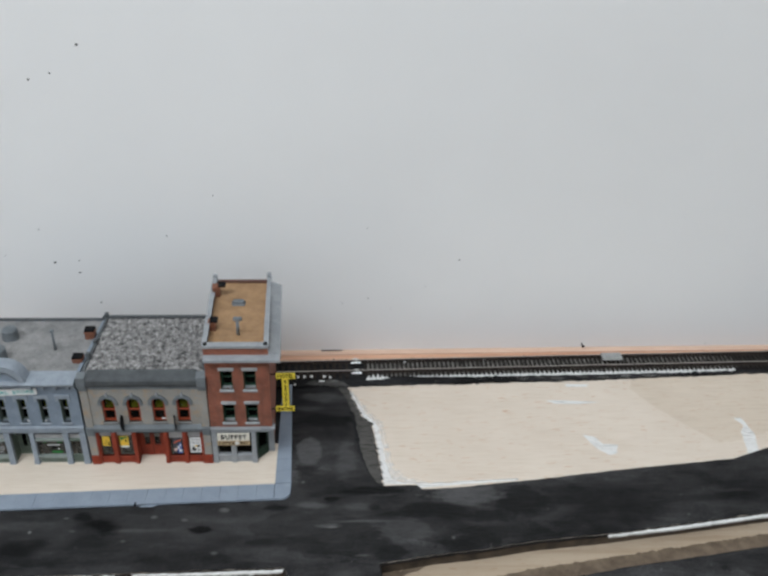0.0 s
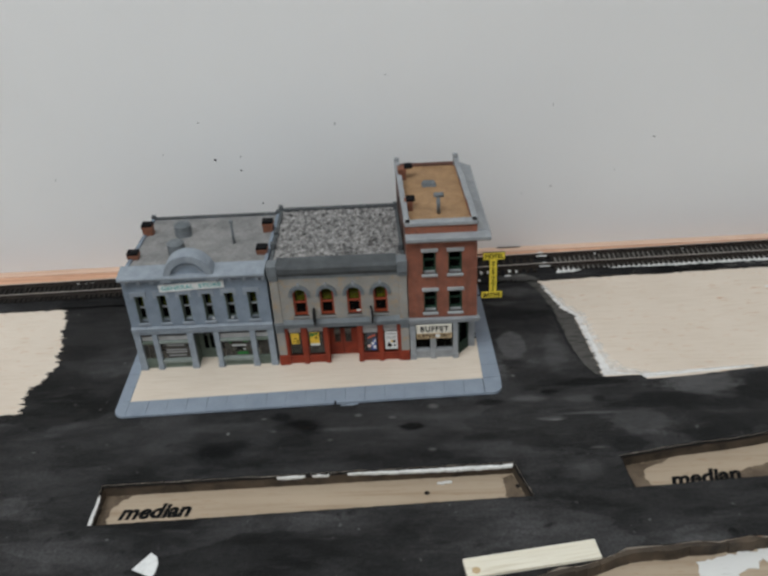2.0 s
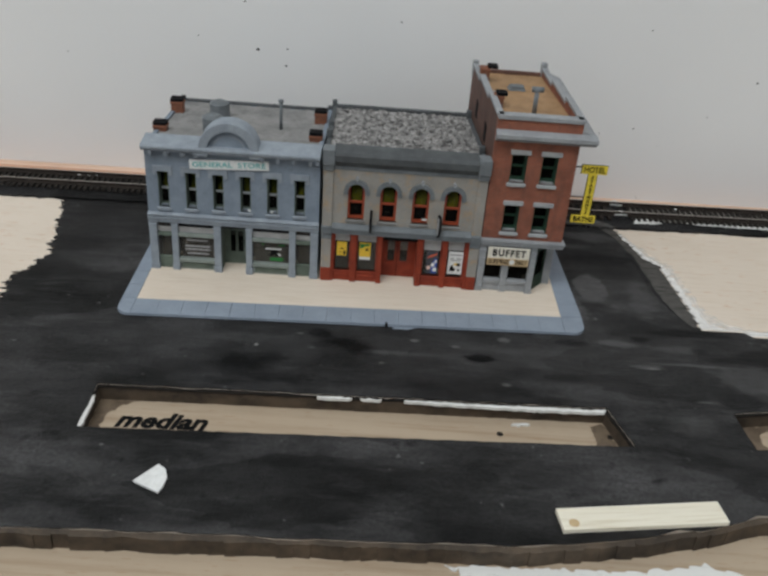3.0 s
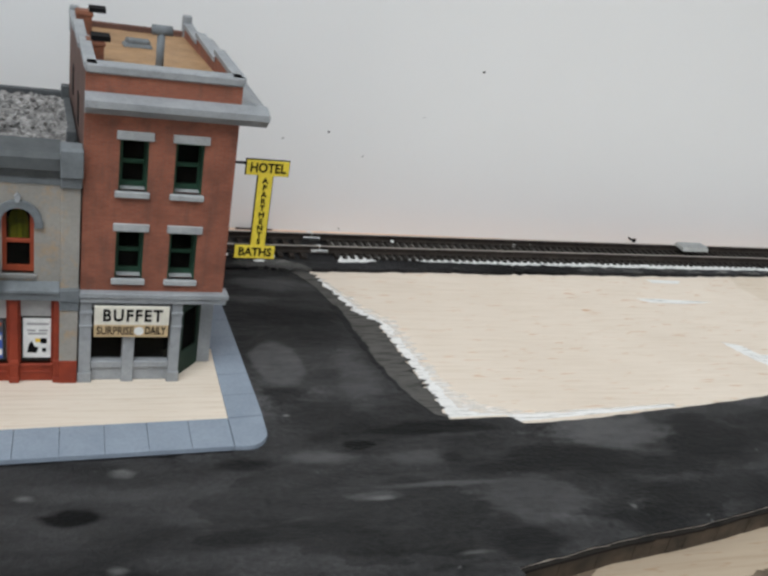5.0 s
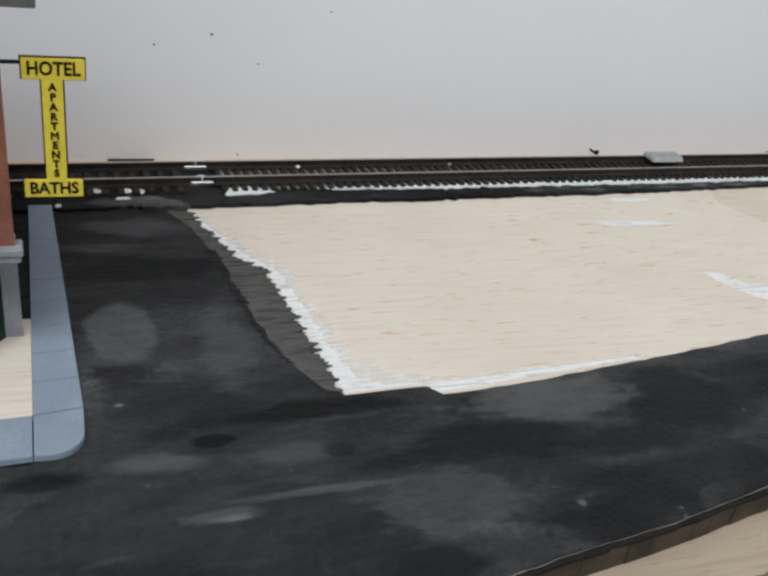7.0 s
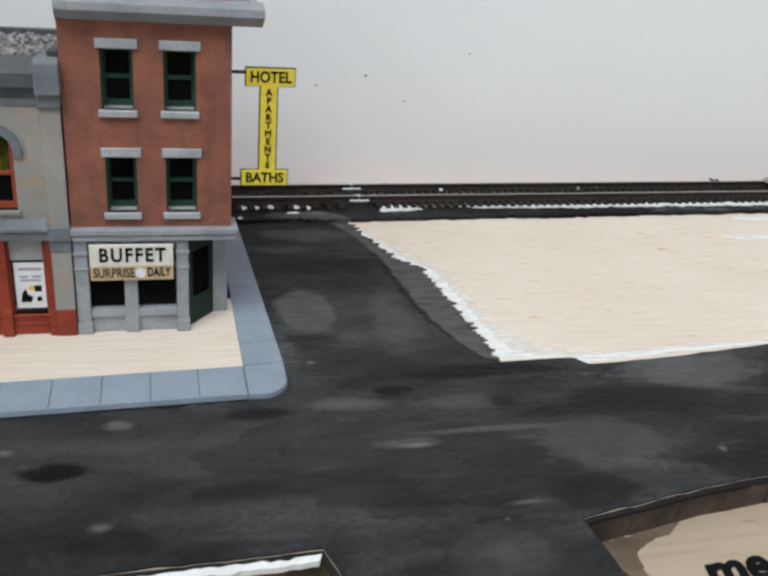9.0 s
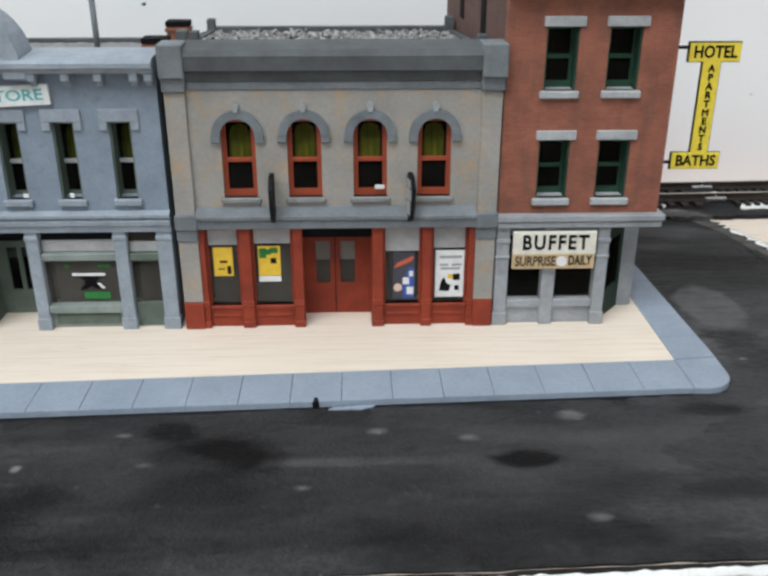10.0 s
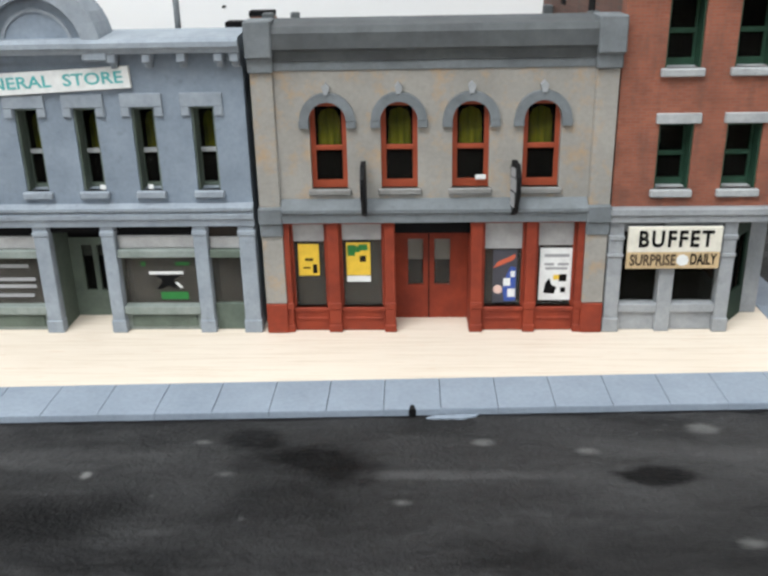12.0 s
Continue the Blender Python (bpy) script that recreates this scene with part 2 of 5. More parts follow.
DARK_PATCHES = [(152, -29.5, 14, 4.4, 0.92, 0.14), (189.5, -25, 12, 8.5, 0.85, 0.06), (225, -24, 24, 12, 0.6, 0.2), (175, -33, 9, 4.0, 0.8, 0.14), (132, -53, 8, 4.2, 0.85, 0.12), (157, -49, 10, 3.6, 0.85, 0.12), (110, 22, 7, 6, 0.6, 0.12), (133, -32, 9, 2.0, 0.7, 0.2), (104, -12, 10, 5, 0.5, 0.2), (172, -41, 12, 3, 0.5, 0.25), (92, 44, 6, 4, 0.5, 0.2), (-88, 20, 9, 22, 0.5, 0.3)]
GREY_PATCHES = [(96.2, 8.5, 5.6, 10.5, 0.95, 0.05), (165, -20.5, 15, 6.2, 0.85, 0.09), (138, -42, 10.5, 6.6, 0.42, 0.06), (99, -26, 7, 1.9, 0.75, 0.16), (113, 3, 5, 12, 0.5, 0.12), (101, 47, 9, 4, 0.55, 0.12), (106, -38, 5, 1.1, 0.8, 0.14), (121, -35.6, 10, 0.7, 0.75, 0.16), (113, -64, 5, 4, 0.5, 0.3), (30, -39.4, 13, 0.9, 0.55, 0.2), (118, -27, 7, 2.2, 0.45, 0.2), (95, 39, 7, 1.4, 0.5, 0.2), (-20, -36, 16, 2.0, 0.35, 0.3), (62, -34, 14, 2.2, 0.4, 0.3)]
PALE_DABS = [(107, -38.6, 2.2, 0.5, 0.45, 0.3), (60.6, -51.9, 1.4, 0.8, 0.5, 0.3), (120.3, -54, 2.8, 0.5, 0.42, 0.3), (46, -34, 1.2, 0.6, 0.6, 0.3), (62, -28.5, 1.5, 0.9, 0.5, 0.3), (33.2, -32, 1.0, 0.6, 0.55, 0.3), (-15.8, -39.8, 0.45, 0.6, 0.85, 0.3), (-3, -32.2, 0.9, 0.46, 0.5, 0.3), (1.3, -39.4, 1.0, 0.46, 0.38, 0.3), (23, -45, 0.9, 0.53, 0.42, 0.3), (94.4, -12.1, 0.6, 0.33, 0.85, 0.3), (157.6, -45.3, 0.6, 0.6, 0.77, 0.3)]
EVEN_COATS = [(22, -37, 72, 13, 0.72, 0.4), (104, 5, 14, 34, 0.3, 0.4)]
ROAD = road_paint("road_paint", (0.007, 0.007, 0.0075), (0.070, 0.069, 0.070), [((0.040, 0.040, 0.0405), EVEN_COATS), ((0.0065, 0.0065, 0.007), DARK_PATCHES), ((0.092, 0.091, 0.092), GREY_PATCHES), ((0.0022, 0.0022, 0.0026), BLACK_POOLS), ((0.22, 0.22, 0.215), PALE_DABS)], gloss=0.15)
DRYBRUSH = bare_wood("streaked_dry_brush", (0.092, 0.088, 0.082), (0.010, 0.010, 0.0095), stretch=(110, 1500, 400), rough=0.75, darks=0.7)
THINPAINT = road_paint("thin_brushed_paint", (0.035, 0.035, 0.034), (0.17, 0.165, 0.155))
BED = road_paint("black_roadbed", (0.006, 0.006, 0.0065), (0.042, 0.042, 0.044), gloss=0.12)
KERB = painted("blue_grey_kerb", (0.29, 0.34, 0.405), (0.24, 0.285, 0.345), coarse=90, dirty=0.15, relief=0.15)
BLUE = painted("blue_grey_paint", (0.248, 0.297, 0.357), (0.185, 0.225, 0.275), coarse=160, relief=0.12)
BLUETRIM = painted("pale_blue_trim", (0.31, 0.35, 0.395), (0.24, 0.275, 0.315), coarse=220)
LEDGEGREEN = painted("pale_green_grey_ledge", (0.27, 0.305, 0.285), (0.20, 0.235, 0.215), coarse=220)
GREENGREY = painted("green_grey_paint", (0.135, 0.168, 0.138), (0.092, 0.118, 0.096), coarse=220)
TAUPE = painted("taupe_wall_paint", (0.345, 0.328, 0.30), (0.27, 0.257, 0.235), coarse=110, dirt=(0.50, 0.29, 0.12), dirty=0.55, spread=(0.50, 0.70), relief=0.12)
TAUPESILL = painted("taupe_grey_sill", (0.275, 0.27, 0.26), (0.20, 0.197, 0.19), coarse=200)
SLATE = painted("slate_trim_paint", (0.19, 0.21, 0.225), (0.13, 0.145, 0.155), coarse=200)
DARKSLATE = painted("dark_slate_trim", (0.10, 0.11, 0.115), (0.065, 0.07, 0.075), coarse=200)
OXIDE = painted("oxide_red_paint", (0.285, 0.044, 0.019), (0.195, 0.030, 0.015), coarse=200, dirty=0.2)
ORANGE = painted("orange_red_sash", (0.36, 0.070, 0.030), (0.27, 0.05, 0.022), coarse=300, dirty=0.15)
BRICK = brickwork("brick_red_moulding", (0.34, 0.108, 0.060), (0.28, 0.083, 0.047), (0.27, 0.12, 0.083))
SIDEBRICK = brickwork("dark_side_brick", (0.17, 0.075, 0.055), (0.13, 0.06, 0.045), (0.12, 0.075, 0.06))
GREYTRIM = painted("light_grey_trim", (0.34, 0.355, 0.37), (0.26, 0.275, 0.29), coarse=200)
WHITEGREY = painted("pale_grey_sill", (0.44, 0.455, 0.46), (0.31, 0.325, 0.335), coarse=240)
# GREEN darkened for the hotel door, which stands in shadow.
SHADEDGREEN = painted("shaded_green_door_paint", (0.011, 0.034, 0.020), (0.007, 0.02, 0.012), coarse=240, dirty=0.1)
GREEN = painted("dark_green_paint", (0.022, 0.072, 0.043), (0.013, 0.042, 0.025), coarse=240, dirty=0.1)
GRAVEL = painted("grey_gravel_roof", (0.30, 0.295, 0.29), (0.19, 0.19, 0.19), coarse=130, fine=900, relief=1.0, dirty=0.5, rough=0.95)
RUBBLE = painted("crushed_grey_roofing", (0.42, 0.41, 0.40), (0.055, 0.055, 0.056), coarse=430, fine=900, relief=0.9, dirt=(0.17, 0.08, 0.05), dirty=0.5, rough=0.95)
CORK = painted("tan_cork_roof", (0.41, 0.25, 0.13), (0.29, 0.175, 0.092), coarse=200, fine=1300, relief=0.5, dirty=0.3)
CHIMBRICK = painted("chimney_brick", (0.27, 0.105, 0.06), (0.16, 0.07, 0.045), coarse=500, dirty=0.5)
# Black of sooty tops, nails and specks; elsewhere it stands in for shade.
SOOTSHADE = plain("soot_shade_black", (0.007, 0.007, 0.008), 0.9, spec=0.15)
BLACK = plain("black_paint", (0.008, 0.008, 0.009), 0.6, spec=0.18)
DARKPRINT = plain("brown_black_print", (0.07, 0.045, 0.025), 0.6)
INK = plain("marker_ink", (0.004, 0.004, 0.0045), 0.7, spec=0.12)
YELLOW = plain("yellow_card", (0.82, 0.64, 0.06), 0.6)
CREAM = plain("cream_card", (0.78, 0.74, 0.64), 0.6)
TANCARD = plain("tan_card", (0.60, 0.44, 0.25), 0.6)
WHITECARD = plain("white_card", (0.80, 0.81, 0.80), 0.6)
TEAL = plain("teal_print", (0.10, 0.46, 0.46), 0.6)
BLIND = painted("grey_paper_blind", (0.43, 0.425, 0.42), (0.33, 0.325, 0.32), coarse=300, dirty=0.1)
POSTERYELLOW = plain("yellow_poster", (0.80, 0.52, 0.05), 0.6)
PRINTGREEN = plain("green_print", (0.02, 0.19, 0.04), 0.6)
PRINTBLUE = plain("blue_print", (0.04, 0.09, 0.36), 0.6)
PRINTRED = plain("red_print", (0.60, 0.12, 0.06), 0.6)
PRINTGREY = plain("grey_print", (0.35, 0.35, 0.36), 0.6)
PRIMER = thin_primer("thin_white_primer", (0.86, 0.85, 0.83), 0.40, 0.62)
DENSEPRIMER = thin_primer("dense_white_primer", (0.86, 0.85, 0.83), 0.26, 0.48)
THINPLASTER = thin_primer("thin_plaster", (0.80, 0.80, 0.78), 0.10, 0.40)
PLASTER = painted("white_plaster", (0.82, 0.82, 0.80), (0.70, 0.70, 0.68), coarse=150, dirty=0.2)
STICKWOOD = bare_wood("pale_stick_wood", (0.84, 0.80, 0.68), (0.72, 0.66, 0.52), darks=0.15)
RAILMETAL = plain("nickel_rail_head", (0.52, 0.48, 0.44), 0.36, 1.0)
RAILRUST = painted("brown_painted_rail", (0.042, 0.032, 0.026), (0.02, 0.016, 0.013), coarse=300)
MUD = painted("brown_wash", (0.20, 0.15, 0.105), (0.11, 0.08, 0.055), coarse=160, fine=900, dirty=0.6, dirt=(0.03, 0.025, 0.02))
SAWNFACE = painted("dark_brown_sawn_face", (0.105, 0.078, 0.055), (0.03, 0.024, 0.019), coarse=110, fine=900, dirty=0.7, dirt=(0.012, 0.011, 0.010))
DUSTTIE = painted("dusty_tie", (0.032, 0.026, 0.022), (0.014, 0.012, 0.010), coarse=300, dirty=0.4)
DUSTBED = painted("dusty_roadbed", (0.34, 0.325, 0.30), (0.016, 0.015, 0.013), coarse=210, fine=1100, dirty=0.6)
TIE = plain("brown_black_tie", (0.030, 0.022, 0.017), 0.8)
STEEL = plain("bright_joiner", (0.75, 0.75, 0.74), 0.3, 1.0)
# Grey that stands in for the dim room behind the store's glass.
DIMINTERIOR = painted("grey_interior_shade", (0.15, 0.13, 0.12), (0.10, 0.088, 0.082), coarse=200)
GLASS = dusty_glass("dusty_glazing", (0.85, 0.85, 0.83), 0.11)
DARKGLASS = dusty_glass("dark_glazing", (0.55, 0.57, 0.55), 0.016)
CURTAIN = curtain_cloth("yellow_green_curtain", (0.74, 0.69, 0.04), (0.20, 0.23, 0.015))

# ---- building helpers (all sizes in millimetres) ----


def box(bm, x0, x1, y0, y1, z0, z1):
    v = [bm.verts.new((x * MM, y * MM, z * MM)) for z in (z0, z1) for y in (y0, y1) for x in (x0, x1)]
    for q in ((0, 2, 3, 1), (4, 5, 7, 6), (0, 1, 5, 4), (2, 6, 7, 3), (0, 4, 6, 2), (1, 3, 7, 5)):
        bm.faces.new([v[i] for i in q])


def boxes(*specs, bevel=0.0):
    bm = bmesh.new()
    for s in specs:
        box(bm, *s)
    if bevel:
        bmesh.ops.bevel(bm, geom=bm.edges[:], offset=bevel * MM, segments=1, affect="EDGES")
    return bm


def mesh_of(name, bm, material):
    me = bpy.data.meshes.new(name)
    bmesh.ops.recalc_face_normals(bm, faces=bm.faces[:])
    bm.to_mesh(me)
    bm.free()
    me.materials.append(material)
    return me


def put(name, me, parent=None, label="", at=(0, 0, 0)):
    ob = new(name, me)
    ob.location = [c * MM for c in at]
    ob.parent = parent
    if label:
        ob["label"] = label
    return ob


def part(name, bm, material, parent, label="", at=(0, 0, 0)):
    return put(name, mesh_of(name, bm, material), parent, label, at)


def smooth(ob):
    for p in ob.data.polygons:
        p.use_smooth = True
    return ob


def thing(name, label, category, group="", at=(0, 0, 0), turn=0.0):
    ob = new(name)
    ob.empty_display_size = 0.005
    ob.location = [c * MM for c in at]
    ob.rotation_euler = (0, 0, radians(turn))
    return tagged(ob, label, category, group)


def structure(name, bm, material, label=""):
    return tagged(part(name, bm, material, None), label, kind="structure")


def facade(x0, x1, z0, z1, y0, y1, holes):
    """A wall between two planes, with rectangular openings right through it."""
    xs = sorted({x0, x1, *(v for h in holes for v in h[:2])})
    zs = sorted({z0, z1, *(v for h in holes for v in h[2:4])})
    nx, nz = len(xs) - 1, len(zs) - 1

    def solid(i, k):
        if not (0 <= i < nx and 0 <= k < nz):
            return False
        cx, cz = (xs[i] + xs[i + 1]) / 2, (zs[k] + zs[k + 1]) / 2
        return not any(a < cx < b and c < cz < d for a, b, c, d in holes)

    bm, made = bmesh.new(), {}

    def vert(i, k, y):
        key = (i, k, y)
        if key not in made:
            made[key] = bm.verts.new((xs[i] * MM, y * MM, zs[k] * MM))
        return made[key]

    for i in range(nx):
        for k in range(nz):
            if not solid(i, k):
                continue
            for y in (y0, y1):
                bm.faces.new([vert(i, k, y), vert(i + 1, k, y), vert(i + 1, k + 1, y), vert(i, k + 1, y)])
            for di, dk, a, b in ((-1, 0, (0, 0), (0, 1)), (1, 0, (1, 0), (1, 1)), (0, -1, (0, 0), (1, 0)), (0, 1, (0, 1), (1, 1))):
                if not solid(i + di, k + dk):
                    bm.faces.new([vert(i + a[0], k + a[1], y0), vert(i + b[0], k + b[1], y0), vert(i + b[0], k + b[1], y1), vert(i + a[0], k + a[1], y1)])
    return bm


def outline_prism(bm, pts, y0, y1):
    """A closed outline in x and z, pushed from y0 to y1."""
    a = [bm.verts.new((x * MM, y0 * MM, z * MM)) for x, z in pts]
    b = [bm.verts.new((x * MM, y1 * MM, z * MM)) for x, z in pts]
    bm.faces.new(a)
    bm.faces.new(b[::-1])
    for i in range(len(pts)):
        j = (i + 1) % len(pts)
        bm.faces.new([a[j], a[i], b[i], b[j]])


def arc(xc, zc, r, a0, a1, n):
    return [(xc + r * math.cos(radians(a0 + (a1 - a0) * i / n)), zc + r * math.sin(radians(a0 + (a1 - a0) * i / n))) for i in range(n + 1)]


def arch_ring(bm, xc, zc, r0, r1, y0, y1, n=14):
    """A half ring, as of an arched hood."""
    inner, outer = arc(xc, zc, r0, 0, 180, n), arc(xc, zc, r1, 0, 180, n)
    for i in range(n):
        outline_prism(bm, [inner[i], outer[i], outer[i + 1], inner[i + 1]], y0, y1)
    bmesh.ops.remove_doubles(bm, verts=bm.verts[:], dist=1e-6)


def profile(bm, pts, x0, x1):
    """A moulding: an outline in y and z, run along x."""
    a = [bm.verts.new((x0 * MM, y * MM, z * MM)) for y, z in pts]
    b = [bm.verts.new((x1 * MM, y * MM, z * MM)) for y, z in pts]
    bm.faces.new(a)
    bm.faces.new(b[::-1])
    for i in range(len(pts)):
        j = (i + 1) % len(pts)
        bm.faces.new([a[i], b[i], b[j], a[j]])


def moulding(pts, x0, x1):
    bm = bmesh.new()
    profile(bm, pts, x0, x1)
    return bm


def tube(bm, x, y, z0, z1, r0, r1=None, n=12, axis="z"):
    r1 = r0 if r1 is None else r1
    rings = []
    for s, r in ((z0, r0), (z1, r1)):
        ring = []
        for i in range(n):
            c, d = r * math.cos(2 * math.pi * i / n), r * math.sin(2 * math.pi * i / n)
            p = (x + c, y + d, s) if axis == "z" else (s, x + c, y + d) if axis == "x" else (x + c, s, y + d)
            ring.append(bm.verts.new([v * MM for v in p]))
        rings.append(ring)
    for i in range(n):
        j = (i + 1) % n
        bm.faces.new([rings[0][i], rings[0][j], rings[1][j], rings[1][i]])
    bm.faces.new(rings[0][::-1])
    bm.faces.new(rings[1])


def lettering(name, text, material, parent, size, at, turn=(90, 0, 0), wide=1.0, lean=0.0, label="", bold=0.0, align="CENTER", space=1.0):
    """Raised letters in the built-in font, as a mesh. size: the letters' height in mm."""
    c = bpy.data.curves.new(name, "FONT")
    c.body, c.size, c.align_x, c.align_y, c.extrude, c.shear, c.offset = text, size * MM * 1.38, align, "CENTER", 0.00003, lean, bold * MM
    c.resolution_u, c.space_character = 3, space
    tmp = bpy.data.objects.new(name, c)
    scene.collection.objects.link(tmp)
    me = bpy.data.meshes.new_from_object(tmp.evaluated_get(bpy.context.evaluated_depsgraph_get()))
    bpy.data.objects.remove(tmp)
    bpy.data.curves.remove(c)
    me.materials.clear()
    me.materials.append(material)
    ob = put(name, me, parent, label, at)
    ob.rotation_euler = [radians(a) for a in turn]
    ob.scale = (wide, 1, 1)
    return ob


def ragged(pts, step, amount, seed, along=None):
    """A closed outline with many small uneven steps between its corners. along: jitter in x alone, as a dry brush leaves."""
    rnd, out = random.Random(seed), []
    for i, (x, y) in enumerate(pts):
        x2, y2 = pts[(i + 1) % len(pts)]
        n = max(1, int(math.hypot(x2 - x, y2 - y) / step))
        for k in range(n):
            f = k / n
            dx, dy = rnd.gauss(0, amount), rnd.gauss(0, amount)
            px, py = x + (x2 - x) * f, y + (y2 - y) * f
            out.append((px + dx, py + (0 if along == "x" else dy)))
    return out


def sheet(name_bm, outer, holes, z0, z1):
    """A flat slab of any outline, with holes, between two heights."""
    bm = name_bm
    top = []
    for loop in (outer, *holes):
        vs = [bm.verts.new((x * MM, y * MM, z1 * MM)) for x, y in loop]
        lo = [bm.verts.new((x * MM, y * MM, z0 * MM)) for x, y in loop]
        for i in range(len(vs)):
            j = (i + 1) % len(vs)
            bm.faces.new([lo[i], lo[j], vs[j], vs[i]])
        top += [bm.edges.get((vs[i], vs[(i + 1) % len(vs)])) for i in range(len(vs))]
    bmesh.ops.triangle_fill(bm, use_beauty=True, use_dissolve=False, edges=top)
    return bm


def askew(ob):
    """The track runs 1.7 degrees off the line of the shop fronts."""
    pivot = Matrix.Translation((0.110, 0.070, 0))
    ob.matrix_basis = pivot @ pose(0, 0, 0, 0, 0, 1.7) @ pivot.inverted() @ ob.matrix_basis
    return ob


def along_wall(ob):
    """The back wall runs 0.8 degrees off the line of the shop fronts; y = 0 is its face."""
    ob.matrix_basis = Matrix.Translation((0, 0.0942, 0)) @ pose(0, 0, 0, 0, 0, 0.8) @ ob.matrix_basis
    return ob


# ---- the room round the layout ----
along_wall(structure("wall_north", boxes((-960, 960, 0, 41, -320, 1380)), WALL, "white painted wall with small dark specks behind the layout"))
structure("wall_south", boxes((-900, 900, -1540, -1500, -300, 1350)), ROOM, "plain painted room wall")
structure("wall_west", boxes((-940, -900, -1500, 158, -300, 1350)), ROOM, "plain painted room wall")
structure("wall_east", boxes((900, 940, -1500, 158, -300, 1350)), ROOM, "plain painted room wall")
structure("ceiling", boxes((-900, 900, -1500, 158, 1350, 1390)), ROOM, "plain white ceiling")
structure("floor", boxes((-900, 900, -1500, 158, -340, -300)), ROOMFLOOR, "plain brown room floor")

# specks and small marks on the wall
rnd = random.Random(4)
SPECKS = [(-34, 50.0, 1.3), (-22, 51.0, 0.8), (-22.6, 44.0, 0.9), (23.5, 65.0, 0.7), (124, 68.5, 0.6), (172, 50.0, 0.8), (-14.5, 26.0, 0.9), (-111.5, 44.0, 0.5), (-39.0, 69.0, 0.7), (48.0, 87.0, 0.6), (111, 24.0, 0.5), (125, 27.0, 0.7), (137, 20.0, 0.4), (155, 34.0, 0.4), (-58, 54.0, 0.5), (-6, 161.0, 1.2), (-20, 148.0, 1.0), (-30.0, 145.0, 1.0), (314, -4.6, 0.8), (133, -4.8, 0.5)]
for x, z, r in SPECKS:
    bm = bmesh.new()
    bmesh.ops.create_icosphere(bm, subdivisions=1, radius=r * 0.52 * MM)
    for v in bm.verts:
        v.co = Vector((v.co.x * rnd.uniform(0.8, 1.5), v.co.y * 0.35, v.co.z * rnd.uniform(0.7, 1.1)))
    tagged(along_wall(part("wall_speck", bm, SOOTSHADE, None, at=(x, -0.05, z))), "small dark speck on the white wall", "speck", "specks on the wall")

# ---- boards ----
structure("ground", boxes((-900, 900, -420, 50, -24, -6.5)), FLOORWOOD, "tan wooden underboard of the layout")
MEDIANS = [
    [(-57.6, -82.5), (-57.5, -63.5), (89.0, -59.5), (94.0, -76.0)],
    [(128.0, -74.0), (126.5, -58.3), (149, -53.9), (170, -51.3), (192, -47.2), (222, -44), (294, -33), (380, -16), (384, -34), (300, -50), (225, -62), (186, -70)],
    [(-260, -88), (-260, -66), (-94, -64.5), (-97.5, -82.5)],
]
FRONT = [(-899, -140), (-300, -126), (-60, -118), (60, -114.2), (86, -109.5), (110, -103.5), (120, -99.6), (144, -97.4), (165, -95.6), (176, -93.6), (230, -84), (300, -69), (420, -40), (600, 20), (899, 95)]
medians = [ragged(m, 3.0, 0.12, i + 3) for i, m in enumerate(MEDIANS)]
road_outline = ragged(FRONT, 5.0, 0.35, 8)
cut = max(i for i, p in enumerate(road_outline) if p[0] > 885)
road_outline = road_outline[:cut] + [(899, 92.0), (400, 80.0), (120, 71.0), (-300, 58.5), (-899, 40.5)]
bm = sheet(bmesh.new(), road_outline, medians, -6.49, -1.35)
structure("road_board", bm, PLY, "plywood board with sawn-out median slots, bare where unpainted")


def edge_strip(line, wide, low, high, drop, inside):
    """A rough strip along a sawn edge, on the side of the point inside."""
    bm = bmesh.new()
    for (x0, y0), (x1, y1) in zip(line, line[1:]):
        n = max(1, int(math.hypot(x1 - x0, y1 - y0) / 4))
        nx, ny = -(y1 - y0), (x1 - x0)
        ln = math.hypot(nx, ny)
        s = wide / ln if (inside[0] - x0) * nx + (inside[1] - y0) * ny > 0 else -wide / ln
        for k in range(n):
            fa, fb = k / n, (k + 1) / n
            pa, pb = (x0 + (x1 - x0) * fa, y0 + (y1 - y0) * fa), (x0 + (x1 - x0) * fb, y0 + (y1 - y0) * fb)
            q = [pa, pb] + [(p[0] + nx * s * rnd.uniform(0.7, 1.3), p[1] + ny * s * rnd.uniform(0.7, 1.3)) for p in (pb, pa)]
            lo = [bm.verts.new((x * MM, y * MM, low * MM)) for x, y in q]
            hi = [bm.verts.new((x * MM, y * MM, (high if m < 2 else high - drop) * MM)) for m, (x, y) in enumerate(q)]
            bm.faces.new(hi)
            for m in range(4):
                bm.faces.new([lo[m], lo[(m + 1) % 4], hi[(m + 1) % 4], hi[m]])
    return bm


# black lips and brown-washed sawn faces of the slots and of the board's front edge
for loop in MEDIANS:
    middle = (sum(p[0] for p in loop) / len(loop), sum(p[1] for p in loop) / len(loop))
    closed = loop + loop[:1]
    structure("trim", edge_strip(closed, 0.7, -2.3, -1.4, 0.3, middle), EDGEWOOD, "dark rough sawn lip of the median slot")
    structure("trim", edge_strip(closed, 0.5, -6.49, -2.32, 0.1, middle), SAWNFACE, "brown-washed sawn side of the median slot")
